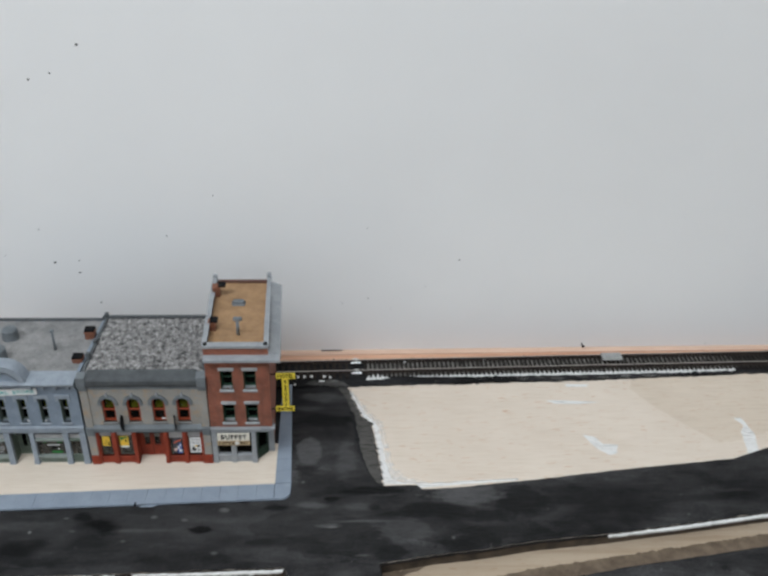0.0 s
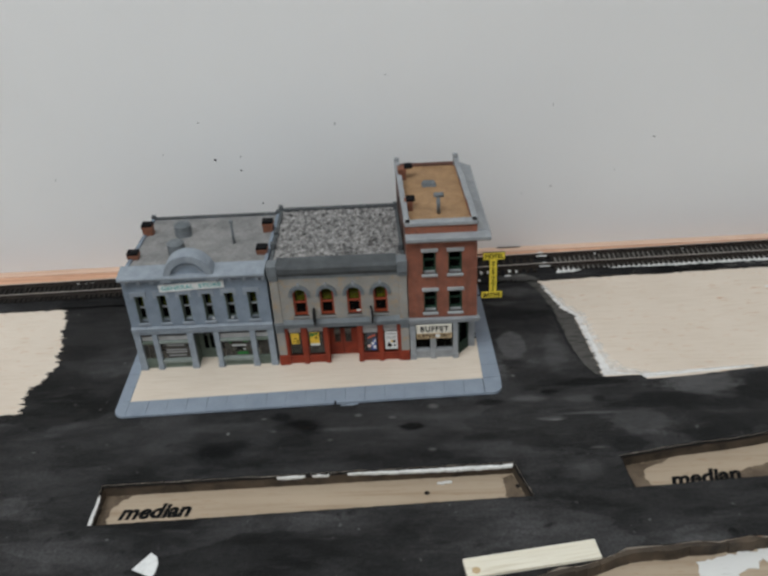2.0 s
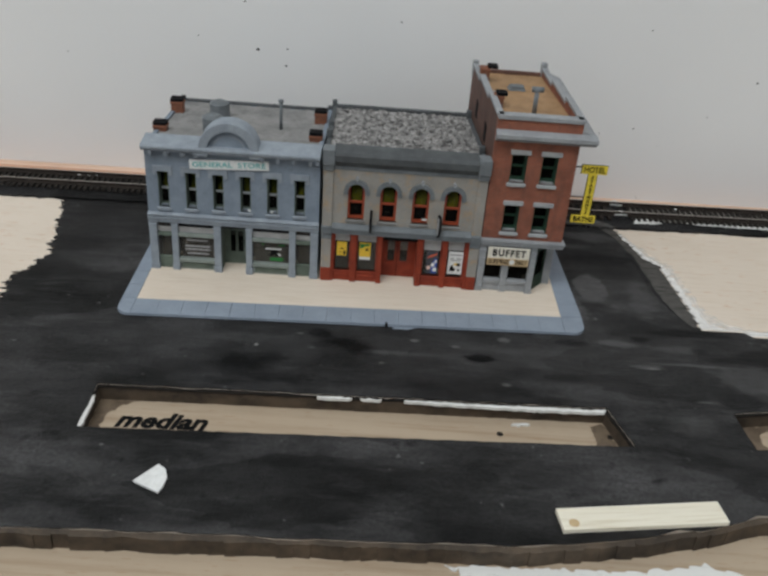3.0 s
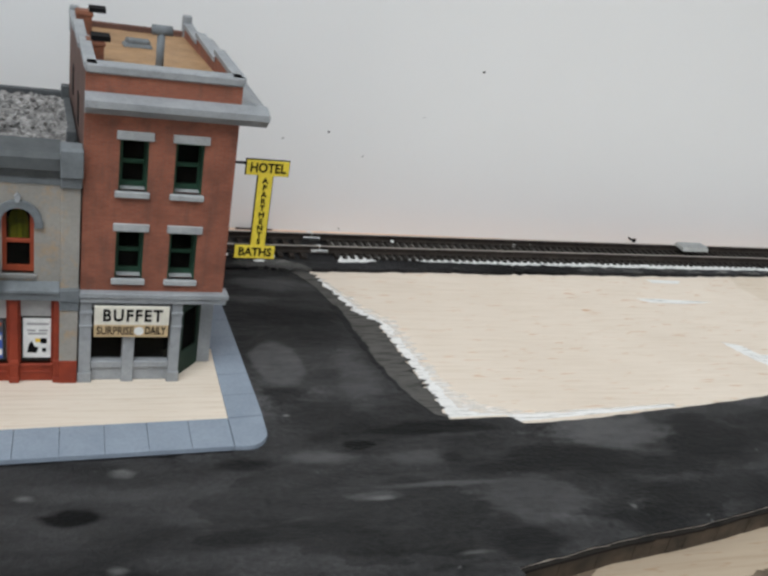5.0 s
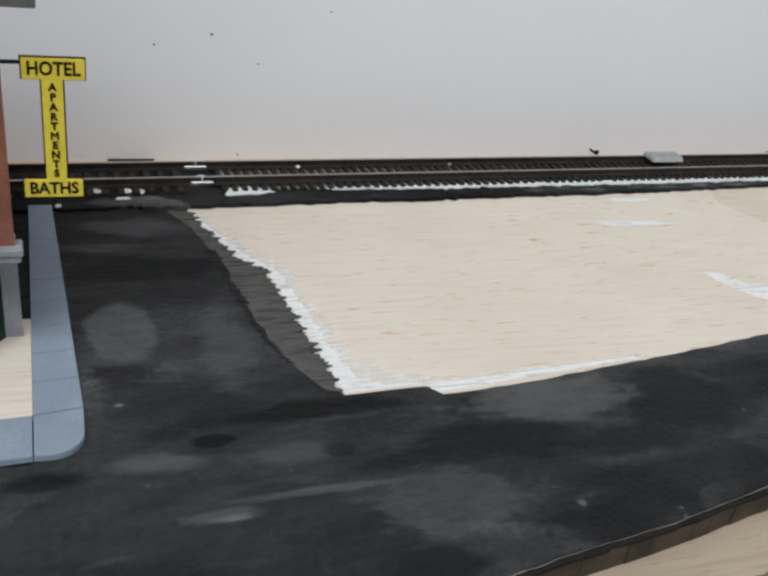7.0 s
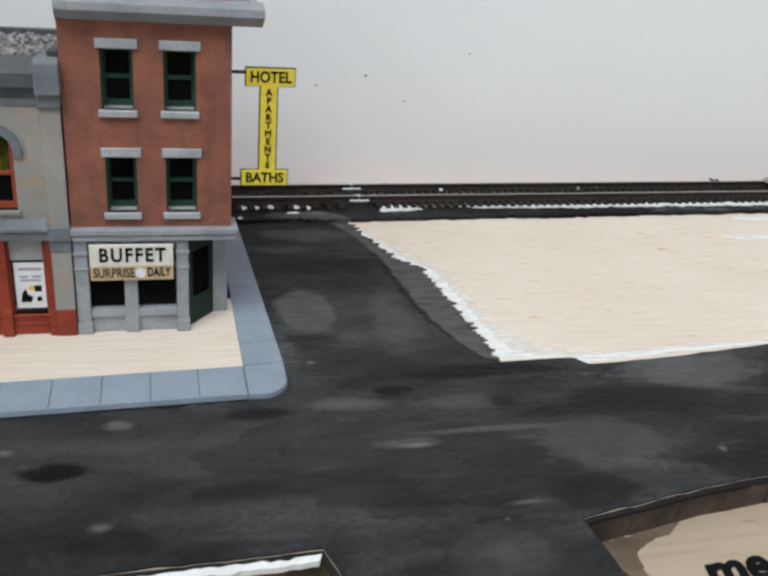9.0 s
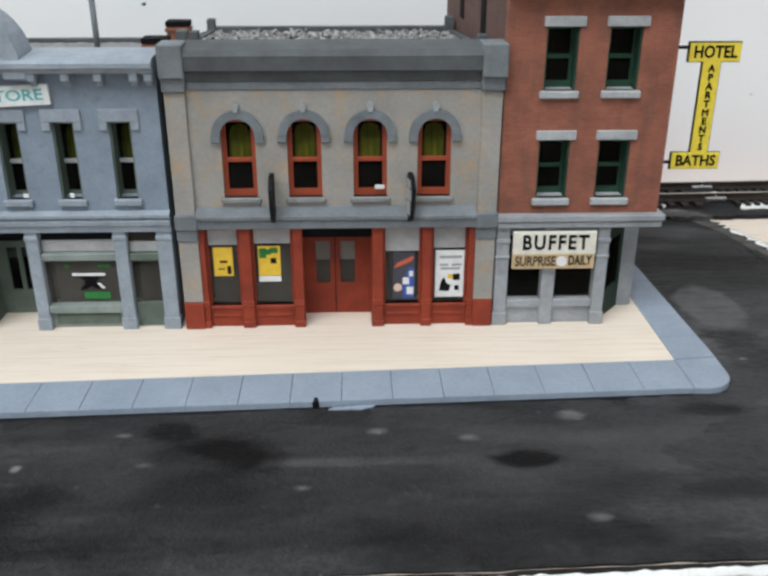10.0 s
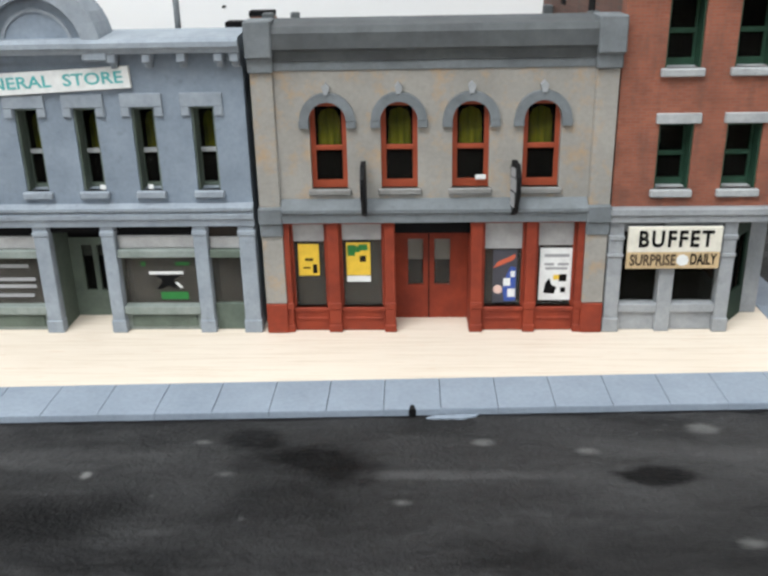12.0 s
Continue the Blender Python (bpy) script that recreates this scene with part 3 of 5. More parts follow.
structure("trim", edge_strip(FRONT, 1.5, -6.49, -1.36, 0.5, (0, -400)), SAWNFACE, "brown-stained sawn front edge of the board")

# brown wash run down on the slot floors
for loop, seed in (([(-57, -82), (-57, -64), (-46, -63.6), (-50, -66), (-53.5, -70), (-54, -81.8)], 91), ([(88.5, -60.5), (93.5, -75.5), (84, -76), (85.5, -69), (84.8, -62)], 94),
                   ([(127.2, -73), (126.8, -58.8), (146, -54.8), (142, -57.2), (136, -59.8), (134.6, -63), (137, -72.4)], 92),
                   ([(160, -64.5), (176, -60.4), (186, -57.8), (230, -50.5), (296, -39.5), (296, -48), (228, -59.5), (190, -67), (160, -70.5), (152, -70)], 93),
                   ([(-32, -81), (-10, -79.6), (8, -77.8), (22, -76.6), (20, -77.8), (-5, -80), (-30, -81.6)], 95)):
    tagged(part("brown_wash", sheet(bmesh.new(), ragged(loop, 1.0, 0.26, seed), [], -6.5, -6.43), MUD, None), "uneven brown paint wash on the slot floor", "paint", kind="structure")

# painted roads: one skin with ragged holes where the wood was left bare
PATCH_R = [(113.0, 58.5), (116, 46), (120, 34), (125, 27), (127.3, 7), (129.3, -15), (136, -14.6), (144.3, -14.6), (146.5, -17.2), (162, -16.3), (200, -11.5), (245, -5.0), (292, 0.6), (311, 8), (345, 30), (345, 72), (300, 68), (230, 63)]
PATCH_L = [(-260, 49.5), (-104.5, 49.5), (-100.7, 35), (-95, 6), (-99, -4), (-102.7, -9), (-100, -23), (-114, -24.5), (-260, -30)]


def brushed(pts, seed, low, high):
    """Dry-brush teeth on the steep sides of an outline, a calm edge elsewhere."""
    rnd, out = random.Random(seed), []
    for i, (x, y) in enumerate(pts):
        x2, y2 = pts[(i + 1) % len(pts)]
        steep = abs(y2 - y) > abs(x2 - x)
        n = max(1, int(math.hypot(x2 - x, y2 - y) / (0.55 if steep else 2.5)))
        for k in range(n):
            f = k / n
            tooth = rnd.uniform(-high, high) * (1 if k % 2 else 0.25) if steep else 0
            out.append((x + (x2 - x) * f + tooth, y + (y2 - y) * f + (0 if steep else rnd.gauss(0, low))))
    return out


patch_r, patch_l = brushed(PATCH_R, 5, 0.09, 0.6), brushed(PATCH_L, 6, 0.25, 2.6)
bm = sheet(bmesh.new(), road_outline, [*medians, patch_r, patch_l], -1.34, -1.0)
structure("road", bm, ROAD, "black-grey brush-painted model street")
def toothed(pts, seed, amount, step=0.5):
    """An open line with dry-brush teeth in x."""
    rnd, out = random.Random(seed), []
    for (x, y), (x2, y2) in zip(pts, pts[1:]):
        n = max(1, int(abs(y2 - y) / step))
        out += [(x + (x2 - x) * k / n + rnd.uniform(-amount, amount) * (1 if k % 2 else 0.3), y + (y2 - y) * k / n) for k in range(n)]
    return out


RIDGE = [(109.8, 55), (113.2, 46), (116.6, 36), (118.2, 24), (119.2, 12), (120.8, 2), (123.4, -6), (127.2, -13.0)]
strip = [(x + 0.5 * math.sin(y), y) for x, y in RIDGE] + toothed([(129.6, -14), (127.6, 7), (125.3, 27), (120.3, 34), (116.2, 46), (113.8, 55)], 12, 1.5)
tagged(part("paint_smear", sheet(bmesh.new(), strip, [], -1.2, -0.93), DRYBRUSH, None), "thin grey dry-brushed paint along the bare wood", "paint", kind="structure")
ridge = [(x - 0.3 - 0.03 * (y + 8), y) for x, y in RIDGE[2:7]] + [(x + 0.4, y) for x, y in RIDGE[6:1:-1]]
tagged(part("paint_smear", sheet(bmesh.new(), ragged(ridge, 0.8, 0.3, 13), [], -1.2, -0.90), BED, None), "dark paint ridge along the brushed edge", "paint", kind="structure")
PRIMER_BAND = [(114.2, 53), (117.2, 45), (121, 33.5), (126, 26), (128.2, 7), (130, -13.8), (144, -13.4), (146, -16), (190, -11.8), (190, -10.6), (150, -12.8)]
PRIMER_BAND += toothed([(140, -9.5), (134.5, -3), (132.6, 10), (130, 28), (124, 37), (119.5, 46), (116, 53)], 15, 1.7, 0.5)
DENSE_BAND = PRIMER_BAND[:9] + [(188, -11.2), (150, -13.6), (138, -12.6)] + toothed([(133.5, -10), (131.4, 0), (130.3, 12), (128.2, 27), (122.8, 35), (118.8, 45), (115.4, 53)], 16, 0.8, 0.45)
tagged(part("primer_smear", sheet(bmesh.new(), ragged(DENSE_BAND, 0.8, 0.1, 20, "x"), [], -1.34, -1.295), DENSEPRIMER, None), "dense white primer along the edge of the bare wood", "primer", kind="structure")
for loop, seed in ((PRIMER_BAND, 21),
                   ([(225.5, 18.5), (231, 17), (233.5, 12), (241, 11), (238.5, 5), (235, 4.0), (230, 9)], 22), ([(213, 44.5), (222, 44.5), (240, 43), (230, 41.5), (217, 42)], 23), ([(225, 58), (226, 55.5), (236, 55.5), (238, 57.5)], 24), ([(300, 2), (303, 20), (306, 24), (303, 30), (307, 30), (309, 18), (306, 5)], 25)):
    tagged(part("primer_smear", sheet(bmesh.new(), ragged(loop, 0.8, 0.16, seed, "x"), [], -1.34, -1.30), PRIMER if seed == 21 else DENSEPRIMER, None), "thin white primer smear on the bare wood", "primer", kind="structure")

tagged(part("wood_stain", sheet(bmesh.new(), ragged([(258, 54), (266, 40), (276, 27), (290, 12), (302, 14), (343, 31), (343, 71), (300, 67), (262, 64)], 1.6, 0.3, 26), [], -1.34, -1.315), TANPLY, None), "tan-stained corner of the bare plywood", "stain", kind="structure")

# white paint on the sawn faces below the slots' lips
for loop, seed in (([(30, -61.9), (60, -61.2), (88.6, -60.3), (88.0, -61.5), (70, -62.3), (50, -62.5), (30, -62.3)], 31), ([(5, -62.4), (14, -62.2), (15, -62.6), (9, -63.3), (5, -62.9)], 34), ([(17.5, -62.2), (23.5, -62.1), (23, -62.5), (18, -62.6)], 35),
                   ([(222, -44.6), (250, -40.6), (294, -33.6), (340, -24.6), (340, -25.8), (294, -35.0), (250, -41.9), (222, -45.3)], 32), ([(-57.9, -82.3), (-57.7, -75), (-57.0, -68), (-56.5, -72), (-56.6, -82.3)], 33)):
    tagged(part("painted_line", sheet(bmesh.new(), ragged(loop, 1.1, 0.14, seed), [], -2.3, -1.36), PLASTER, None), "uneven white paint on the slot's sawn edge", "road marking", kind="structure")

# ---- pavement ----
walk_outline = [(-57.6, -20.0), (82.25, -13.9), (82.05, 0), (81.9, 12.5), (-57.6, 12.5)]
structure("pavement", sheet(bmesh.new(), walk_outline, [], -1.33, 0.0), WALKWOOD, "pale bare wooden pavement in front of the shops")
kerb = thing("kerb", "blue-grey painted kerb of scored slabs round the block", "kerb")
kerb["kind"] = "structure"


def slab_at(a, b, c, d, cut=0.0):
    """A kerb slab on four corners, its top edge worn off."""
    bm = bmesh.new()
    q = [a, b, c, d]
    cx, cy = sum(p[0] for p in q) / 4, sum(p[1] for p in q) / 4
    lo = [bm.verts.new((x * MM, y * MM, -1.33 * MM)) for x, y in q]
    mid = [bm.verts.new((x * MM, y * MM, -0.12 * MM)) for x, y in q]
    hi = [bm.verts.new(((x + (cx - x) * 0.009) * MM, (y + (cy - y) * 0.009) * MM, 0.06 * MM)) for x, y in q]
    bm.faces.new(hi)
    for ring in ((lo, mid), (mid, hi)):
        for i in range(4):
            j = (i + 1) % 4
            bm.faces.new([ring[0][i], ring[0][j], ring[1][j], ring[1][i]])
    return bm


def lerp(p, q, f):
    return (p[0] + (q[0] - p[0]) * f, p[1] + (q[1] - p[1]) * f)


OUT_A, OUT_B, IN_A, IN_B = (-57.6, -28.6), (82.3, -23.0), (-57.6, -20.05), (82.2, -13.95)
COUNT = 18
for i in range(COUNT):
    f0, f1 = i / COUNT, (i + 1) / COUNT - 0.0003
    part("slab", slab_at(lerp(OUT_A, OUT_B, f0), lerp(OUT_A, OUT_B, f1), lerp(IN_A, IN_B, f1), lerp(IN_A, IN_B, f0)), KERB, kerb)
for i in range(9):
    f0, f1 = i / 9, (i + 1) / 9 - 0.0015
    part("slab", slab_at(lerp((82.3, -13.8), (81.3, 57), f0), lerp((89.3, -13.0), (85.9, 57), f0), lerp((89.3, -13.0), (85.9, 57), f1), lerp((82.3, -13.8), (81.3, 57), f1)), KERB, kerb)
    part("slab", slab_at(lerp((-62.4, -19.8), (-62.0, 57), f0), lerp((-57.7, -19.8), (-57.7, 57), f0), lerp((-57.7, -19.8), (-57.7, 57), f1), lerp((-62.4, -19.8), (-62.0, 57), f1)), KERB, kerb)


def flat_prism(pts, z0, z1, inset=0.12):
    bm = bmesh.new()
    cx, cy = sum(p[0] for p in pts) / len(pts), sum(p[1] for p in pts) / len(pts)
    rings = []
    for z, s in ((z0, 0), (z1 - 0.18, 0), (z1, 0.03)):
        rings.append([bm.verts.new(((x + (cx - x) * s) * MM, (y + (cy - y) * s) * MM, z * MM)) for x, y in pts])
    for a, b in ((0, 1), (1, 2)):
        for i in range(len(pts)):
            j = (i + 1) % len(pts)
            bm.faces.new([rings[a][i], rings[a][j], rings[b][j], rings[b][i]])
    bm.faces.new(rings[2])
    return bm


part("slab", flat_prism([(82.3, -13.9), (82.4, -22.9), *arc(84.9, -18.6, 4.4, -88, 5, 6), (89.3, -13.1)], -1.33, 0.05), KERB, kerb)
part("slab", flat_prism([(-57.7, -19.9), (-62.4, -19.9), *arc(-58.5, -24.7, 3.9, 178, 270, 6), (-57.7, -28.6)], -1.33, 0.05), KERB, kerb)


gutter = [lerp(OUT_A, OUT_B, f) for f in (0, 1)]
gutter = [(x, y + 0.3) for x, y in gutter] + [(x, y - 0.42) for x, y in gutter[::-1]]
tagged(part("gutter_line", sheet(bmesh.new(), ragged(gutter, 2.2, 0.12, 77), [], -1.2, -0.94), BLACK, None), "thin black line at the kerb's foot", "paint", kind="structure")


tagged(part("kerb_chip", sheet(bmesh.new(), ragged([(23.5, -25.6), (24.5, -25.6), (24.3, -24.4), (23.8, -24.2)], 0.4, 0.08, 78), [], -1.0, 0.09), BLACK, None), "small black chip out of the kerb's front edge", "kerb chip")
tagged(part("plaster_flake", sheet(bmesh.new(), ragged([(25.8, -26.3), (31.5, -26.2), (33.2, -25.2), (27.5, -25.5)], 0.7, 0.12, 79), [], -1.1, -0.75), KERB, None), "thin pale plaster flake at the kerb's foot", "plaster flake")


# ---- shared window, door and roof pieces ----
share = {}


def sash_window(parent, x, z, w, h, frame_mat, curtain_mat, depth, rail=0.45, frame=0.5, rail_mat=None, jamb=0.0):
    """A recessed one-over-one window: frame, meeting rail, glazing and a half curtain."""
    key = (w, h, frame_mat.name)
    if key not in share:
        t = frame
        bm = boxes((0, t, 0, 0.7, 0, h), (w - t, w, 0, 0.7, 0, h), (t, w - t, 0, 0.7, 0, t * 1.5), (t, w - t, 0, 0.7, h - t, h))
        if jamb:
            back = 0.35 - depth
            for spec in ((0.02, 0.3, back, -0.01, 0, h), (w - 0.3, w - 0.02, back, -0.01, 0, h), (0.3, w - 0.3, back, -0.01, h - 0.3, h - 0.02)):
                box(bm, *spec)
        rail_bm = boxes((t, w - t, -0.15, 0.6, h * rail - 0.35, h * rail + 0.35), bevel=0.08)
        pane_bm = boxes((t, w - t, 0.3, 0.38, t, h - t))
        cloth = bmesh.new()
        mid, half = w / 2, (w - 2 * t) * (0.36 if w < 4 else 0.43)
        outline_prism(cloth, [(mid - half, h * rail), (mid + half, h * rail), (mid + half * 0.98, h * 0.78), (mid + half * 0.7, h * 0.87), (mid, h * 0.91), (mid - half * 0.7, h * 0.87), (mid - half * 0.98, h * 0.78)], 1.3, 1.42)
        share[key] = [mesh_of(n, b, m) for n, b, m in (("window", bm, frame_mat), ("sash_rail", rail_bm, rail_mat or frame_mat), ("pane", pane_bm, DARKGLASS), ("curtain", cloth, curtain_mat or GREEN))]
    f, r, p, c = share[key]
    win = put("window", f, parent, at=(x, depth, z))
    put("sash_rail", r, win)
    pane = put("pane", p, win)
    pane.visible_shadow = False
    if curtain_mat:
        put("curtain", c, win, "yellow-green half curtain")
    return win


def pane_at(parent, x0, x1, y, z0, z1, material=None):
    ob = part("pane", boxes((x0, x1, y, y + 0.08, z0, z1)), material or GLASS, parent)
    ob.visible_shadow = False
    return ob


def chimney(parent, x, y, z0, z1, w=4.2, d=3.6):
    stack = part("chimney", boxes((-w / 2, w / 2, -d / 2, d / 2, z0, z1 - 0.9), (-w / 2 - 0.25, w / 2 + 0.25, -d / 2 - 0.25, d / 2 + 0.25, z1 - 1.9, z1 - 1.2), bevel=0.12), CHIMBRICK, parent, "brick chimney with a black top", at=(x, y, 0))
    bm = bmesh.new()
    box(bm, -w / 2 - 0.1, w / 2 + 0.1, -d / 2 - 0.1, d / 2 + 0.1, z1 - 0.9, z1)
    part("chimney_top", bm, SOOTSHADE, stack)
    return stack


def rough_roof(x0, x1, y0, y1, zf, zb, step, amount, scale, seed):
    """A roofing sheet with real lumps."""
    bm = bmesh.new()
    nx, ny = int((x1 - x0) / step), int((y1 - y0) / step)
    rows = []
    for j in range(ny + 1):
        row = []
        for i in range(nx + 1):
            x, y = x0 + (x1 - x0) * i / nx, y0 + (y1 - y0) * j / ny
            n = noise.noise((x * scale, y * scale, seed)) + 0.5 * noise.noise((x * scale * 2.3, y * scale * 2.3, seed + 7))
            z = zf + (zb - zf) * j / ny + amount * n
            row.append(bm.verts.new((x * MM, y * MM, z * MM)))
        rows.append(row)
    for j in range(ny):
        for i in range(nx):
            bm.faces.new([rows[j][i], rows[j][i + 1], rows[j + 1][i + 1], rows[j + 1][i]])
    return bm


def shell(parent, x0, x1, depth, zf, zb, material, lip=0.0):
    """Side and back walls, their tops falling to the rear."""
    for side, a, b in (("west", x0, x0 + 1.4), ("east", x1 - 1.4, x1)):
        bm = bmesh.new()
        va = [bm.verts.new((a * MM, y * MM, z * MM)) for y, z in ((2, 0), (depth, 0), (depth, zb), (2, zf))]
        vb = [bm.verts.new((b * MM, y * MM, z * MM)) for y, z in ((2, 0), (depth, 0), (depth, zb), (2, zf))]
        bm.faces.new(va)
        bm.faces.new(vb[::-1])
        for i in range(4):
            j = (i + 1) % 4
            bm.faces.new([va[j], va[i], vb[i], vb[j]])
        part("side_wall", bm, material, parent)
    part("back_wall", boxes((x0 + 1.4, x1 - 1.4, depth - 1.4, depth, 0, zb - 0.6)), material, parent)


# ---- the blue-grey general store ----
store = thing("store_building", "two-storey blue-grey model shop with an arched pediment and grey roof", "model building", "model shop row")
LEFTS = [-53.4, -44.4, -35.5, -26.6, -17.8, -8.8]
part("front_wall", facade(-57.2, -0.6, 18.3, 46, 0, 1.9, [(x, x + 3.5, 23.9, 36.6) for x in LEFTS]), BLUE, store, "blue-grey upper wall")
shell(store, -57.2, -0.6, 55.5, 45.8, 41.2, BLUE)
for x in LEFTS:
    part("lintel", boxes((x - 1.4, x + 4.9, -0.45, 0.05, 36.7, 38.7), (x - 1.4, x - 0.1, -0.4, 0.05, 35.3, 36.75), (x + 3.6, x + 4.9, -0.4, 0.05, 35.3, 36.75), bevel=0.1), BLUETRIM, store)
    part("sill", boxes((x - 0.6, x + 4.1, -0.7, 1.4, 22.7, 23.9), (x + 0.02, x + 3.48, 1.2, 3.0, 23.0, 23.95), bevel=0.2), BLUETRIM, store)
    sash_window(store, x, 23.9, 3.5, 12.7, GREENGREY, CURTAIN, 2.6, frame=0.42, rail_mat=WHITEGREY, jamb=1.0)
part("ledge", moulding([(0.1, 18.2), (-0.5, 18.2), (-0.6, 19.3), (-0.95, 19.5), (-1.0, 20.2), (-0.6, 20.35), (-1.1, 20.9), (-1.1, 21.3), (0.1, 21.9)], -57.4, -0.45), BLUETRIM, store, "moulded ledge over the shop front")
part("cornice", moulding([(0.1, 44.5), (-2.3, 44.6), (-2.6, 45.2), (-2.9, 45.5), (-2.9, 46.2), (-2.2, 46.7), (5.5, 47.3), (5.8, 44.5)], -57.6, -0.5), BLUETRIM, store, "heavy grey-blue roof cornice")
bracket = mesh_of("bracket", boxes((0, 1.3, -2.2, 0.05, 43.3, 44.6), (0.15, 1.15, -1.2, 0.05, 42.4, 43.4), bevel=0.15), BLUETRIM)
for x in (-55.5, -50.3, -45.2, -40.9, -19.7, -14.6, -9.6, -4.2, -1.9):
    put("bracket", bracket, store, at=(x, 0, 0))
bm = bmesh.new()
outline_prism(bm, [(-37.0, 43.4), (-22.6, 43.4), *arc(-29.8, 45.6, 7.2, 0, 180, 16)], -0.9, 3.0)
pediment = part("pediment", bm, BLUE, store, "arched pediment")
bm = bmesh.new()
arch_ring(bm, -29.8, 45.6, 6.9, 9.6, -2.3, 4.2, 18)
part("hood", bm, BLUETRIM, pediment)
part("foot", boxes((-40.2, -36.4, -2.4, 3.6, 43.6, 46.4), (-23.2, -19.4, -2.4, 3.6, 43.6, 46.4), bevel=0.3), BLUETRIM, pediment)
bm = bmesh.new()
arch_ring(bm, -29.8, 45.6, 4.9, 5.4, -1.15, -0.85, 14)
part("inner_ring", bm, BLUETRIM, pediment)
for a, b in ((-57.4, -54.8), (-50.0, -47.9), (-35.8, -33.4), (-25.0, -22.9), (-10.4, -8.2), (-3.2, -0.6)):
    part("pilaster", boxes((a, b, -0.25, 1.9, 0, 18.2), (a - 0.15, b + 0.15, -0.45, 1.5, 0, 2.2), (a - 0.12, b + 0.12, -0.45, 1.5, 16.6, 17.4), bevel=0.12), BLUETRIM, store)
for a, b in ((-47.9, -35.8), (-22.9, -10.4)):
    w = part("shop_window", boxes((a, b, 0.9, 1.9, 0, 3.1), (a, b, -0.05, 1.9, 3.1, 4.5), (a, b, 0.1, 1.9, 12.8, 14.1), bevel=0.12), LEDGEGREEN, store, "wide shop window with a ledge and paper blind")
    part("blind", boxes((a, b, 0.9, 1.5, 14.1, 16.3), bevel=0.2), BLIND, w)
    part("transom", boxes((a, b, 1.2, 1.5, 16.3, 18.3)), SOOTSHADE, w)
    part("bulkhead_panel", boxes((a + 0.8, b - 0.8, 0.7, 1.2, 0.6, 2.6), bevel=0.15), GREENGREY, w)
    pane_at(w, a, b, 1.5, 4.5, 12.8)
    # Added sheet whose colour holds the shop's dim interior.
    part("backing", boxes((a, b, 6.0, 6.3, 0, 18.3)), DIMINTERIOR, w)
for a, b in ((-54.8, -50.0), (-8.2, -3.2)):
    w = part("side_window", boxes((a, b, 1.0, 1.9, 0, 4.6), (a, b, 0.2, 1.9, 12.7, 14.0), bevel=0.12), GREENGREY, store, "narrow shop window over a green panel")
    part("blind", boxes((a, b, 0.9, 1.5, 14.0, 16.0), bevel=0.2), BLIND, w)
    part("transom", boxes((a, b, 1.2, 1.5, 16.0, 18.3)), TIE, w)
    pane_at(w, a, b, 1.5, 4.6, 12.7)
    # Added brown-black sheet in place of the shaded room behind.
    part("backing", boxes((a, b, 6.0, 6.3, 0, 18.3)), TIE, w)
door = part("door", facade(-33.4, -25.0, 0, 14, 7.0, 7.8, [(-31.4, -29.6, 4.6, 12.7), (-28.8, -27.0, 4.6, 12.7)]), GREENGREY, store, "recessed green-grey double door")
# Black sheet for the unlit inside behind the door panes.
part("door_back", boxes((-33.4, -25, 9.5, 9.8, 0, 14)), SOOTSHADE, door)
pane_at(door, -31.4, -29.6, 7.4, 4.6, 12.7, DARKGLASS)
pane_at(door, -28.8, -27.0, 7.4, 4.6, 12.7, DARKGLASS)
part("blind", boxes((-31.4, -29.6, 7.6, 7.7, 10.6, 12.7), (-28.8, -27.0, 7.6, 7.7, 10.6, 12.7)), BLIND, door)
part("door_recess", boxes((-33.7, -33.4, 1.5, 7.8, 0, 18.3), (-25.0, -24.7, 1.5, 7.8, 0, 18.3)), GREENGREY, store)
# Ceiling lowered and blackened, with the panel below it, to deepen the recess's shade.
part("recess_ceiling", boxes((-33.4, -25, 0.9, 7.8, 16.9, 18.3)), SOOTSHADE, store)
part("transom", boxes((-33.4, -25, 7.2, 7.8, 14, 16.9)), SOOTSHADE, store)
part("roof", rough_roof(-55.8, -2.0, 5.0, 54.2, 45.0, 40.6, 0.7, 0.35, 0.55, 3), GRAVEL, store, "grey gravelled roof")
for x, y in ((-55.6, 16.8), (-55.0, 39.7), (-3.6, 17.0), (-3.6, 38.0)):
    chimney(store, x, y, 40, 47.2)
for x in (-56.4, -1.4):
    part("corner_post", boxes((x - 0.9, x + 0.9, 54, 55.8, 38, 42.6), bevel=0.2), DARKSLATE, store)
part("back_coping", boxes((-56.8, -0.8, 54.2, 55.7, 40.5, 41.5), bevel=0.15), DARKSLATE, store)
bm = bmesh.new()
tube(bm, -16.6, 27.2, 41.5, 52.8, 0.55)
tube(bm, -16.6, 27.2, 52.8, 53.6, 0.95, 0.8)
smooth(part("vent_pipe", bm, SLATE, store, "thin grey vent pipe"))
for x, y, r, z in ((-39.6, 37.4, 3.6, 48.0), (-38.6, 19.5, 3.6, 49.6)):
    bm = bmesh.new()
    tube(bm, x, y, 41, z - 0.8, r, r * 0.96, 18)
    tube(bm, x, y, z - 0.8, z, r * 0.96, r * 0.55, 18)
    part("roof_tank", bm, SLATE, store, "squat round grey roof tank")

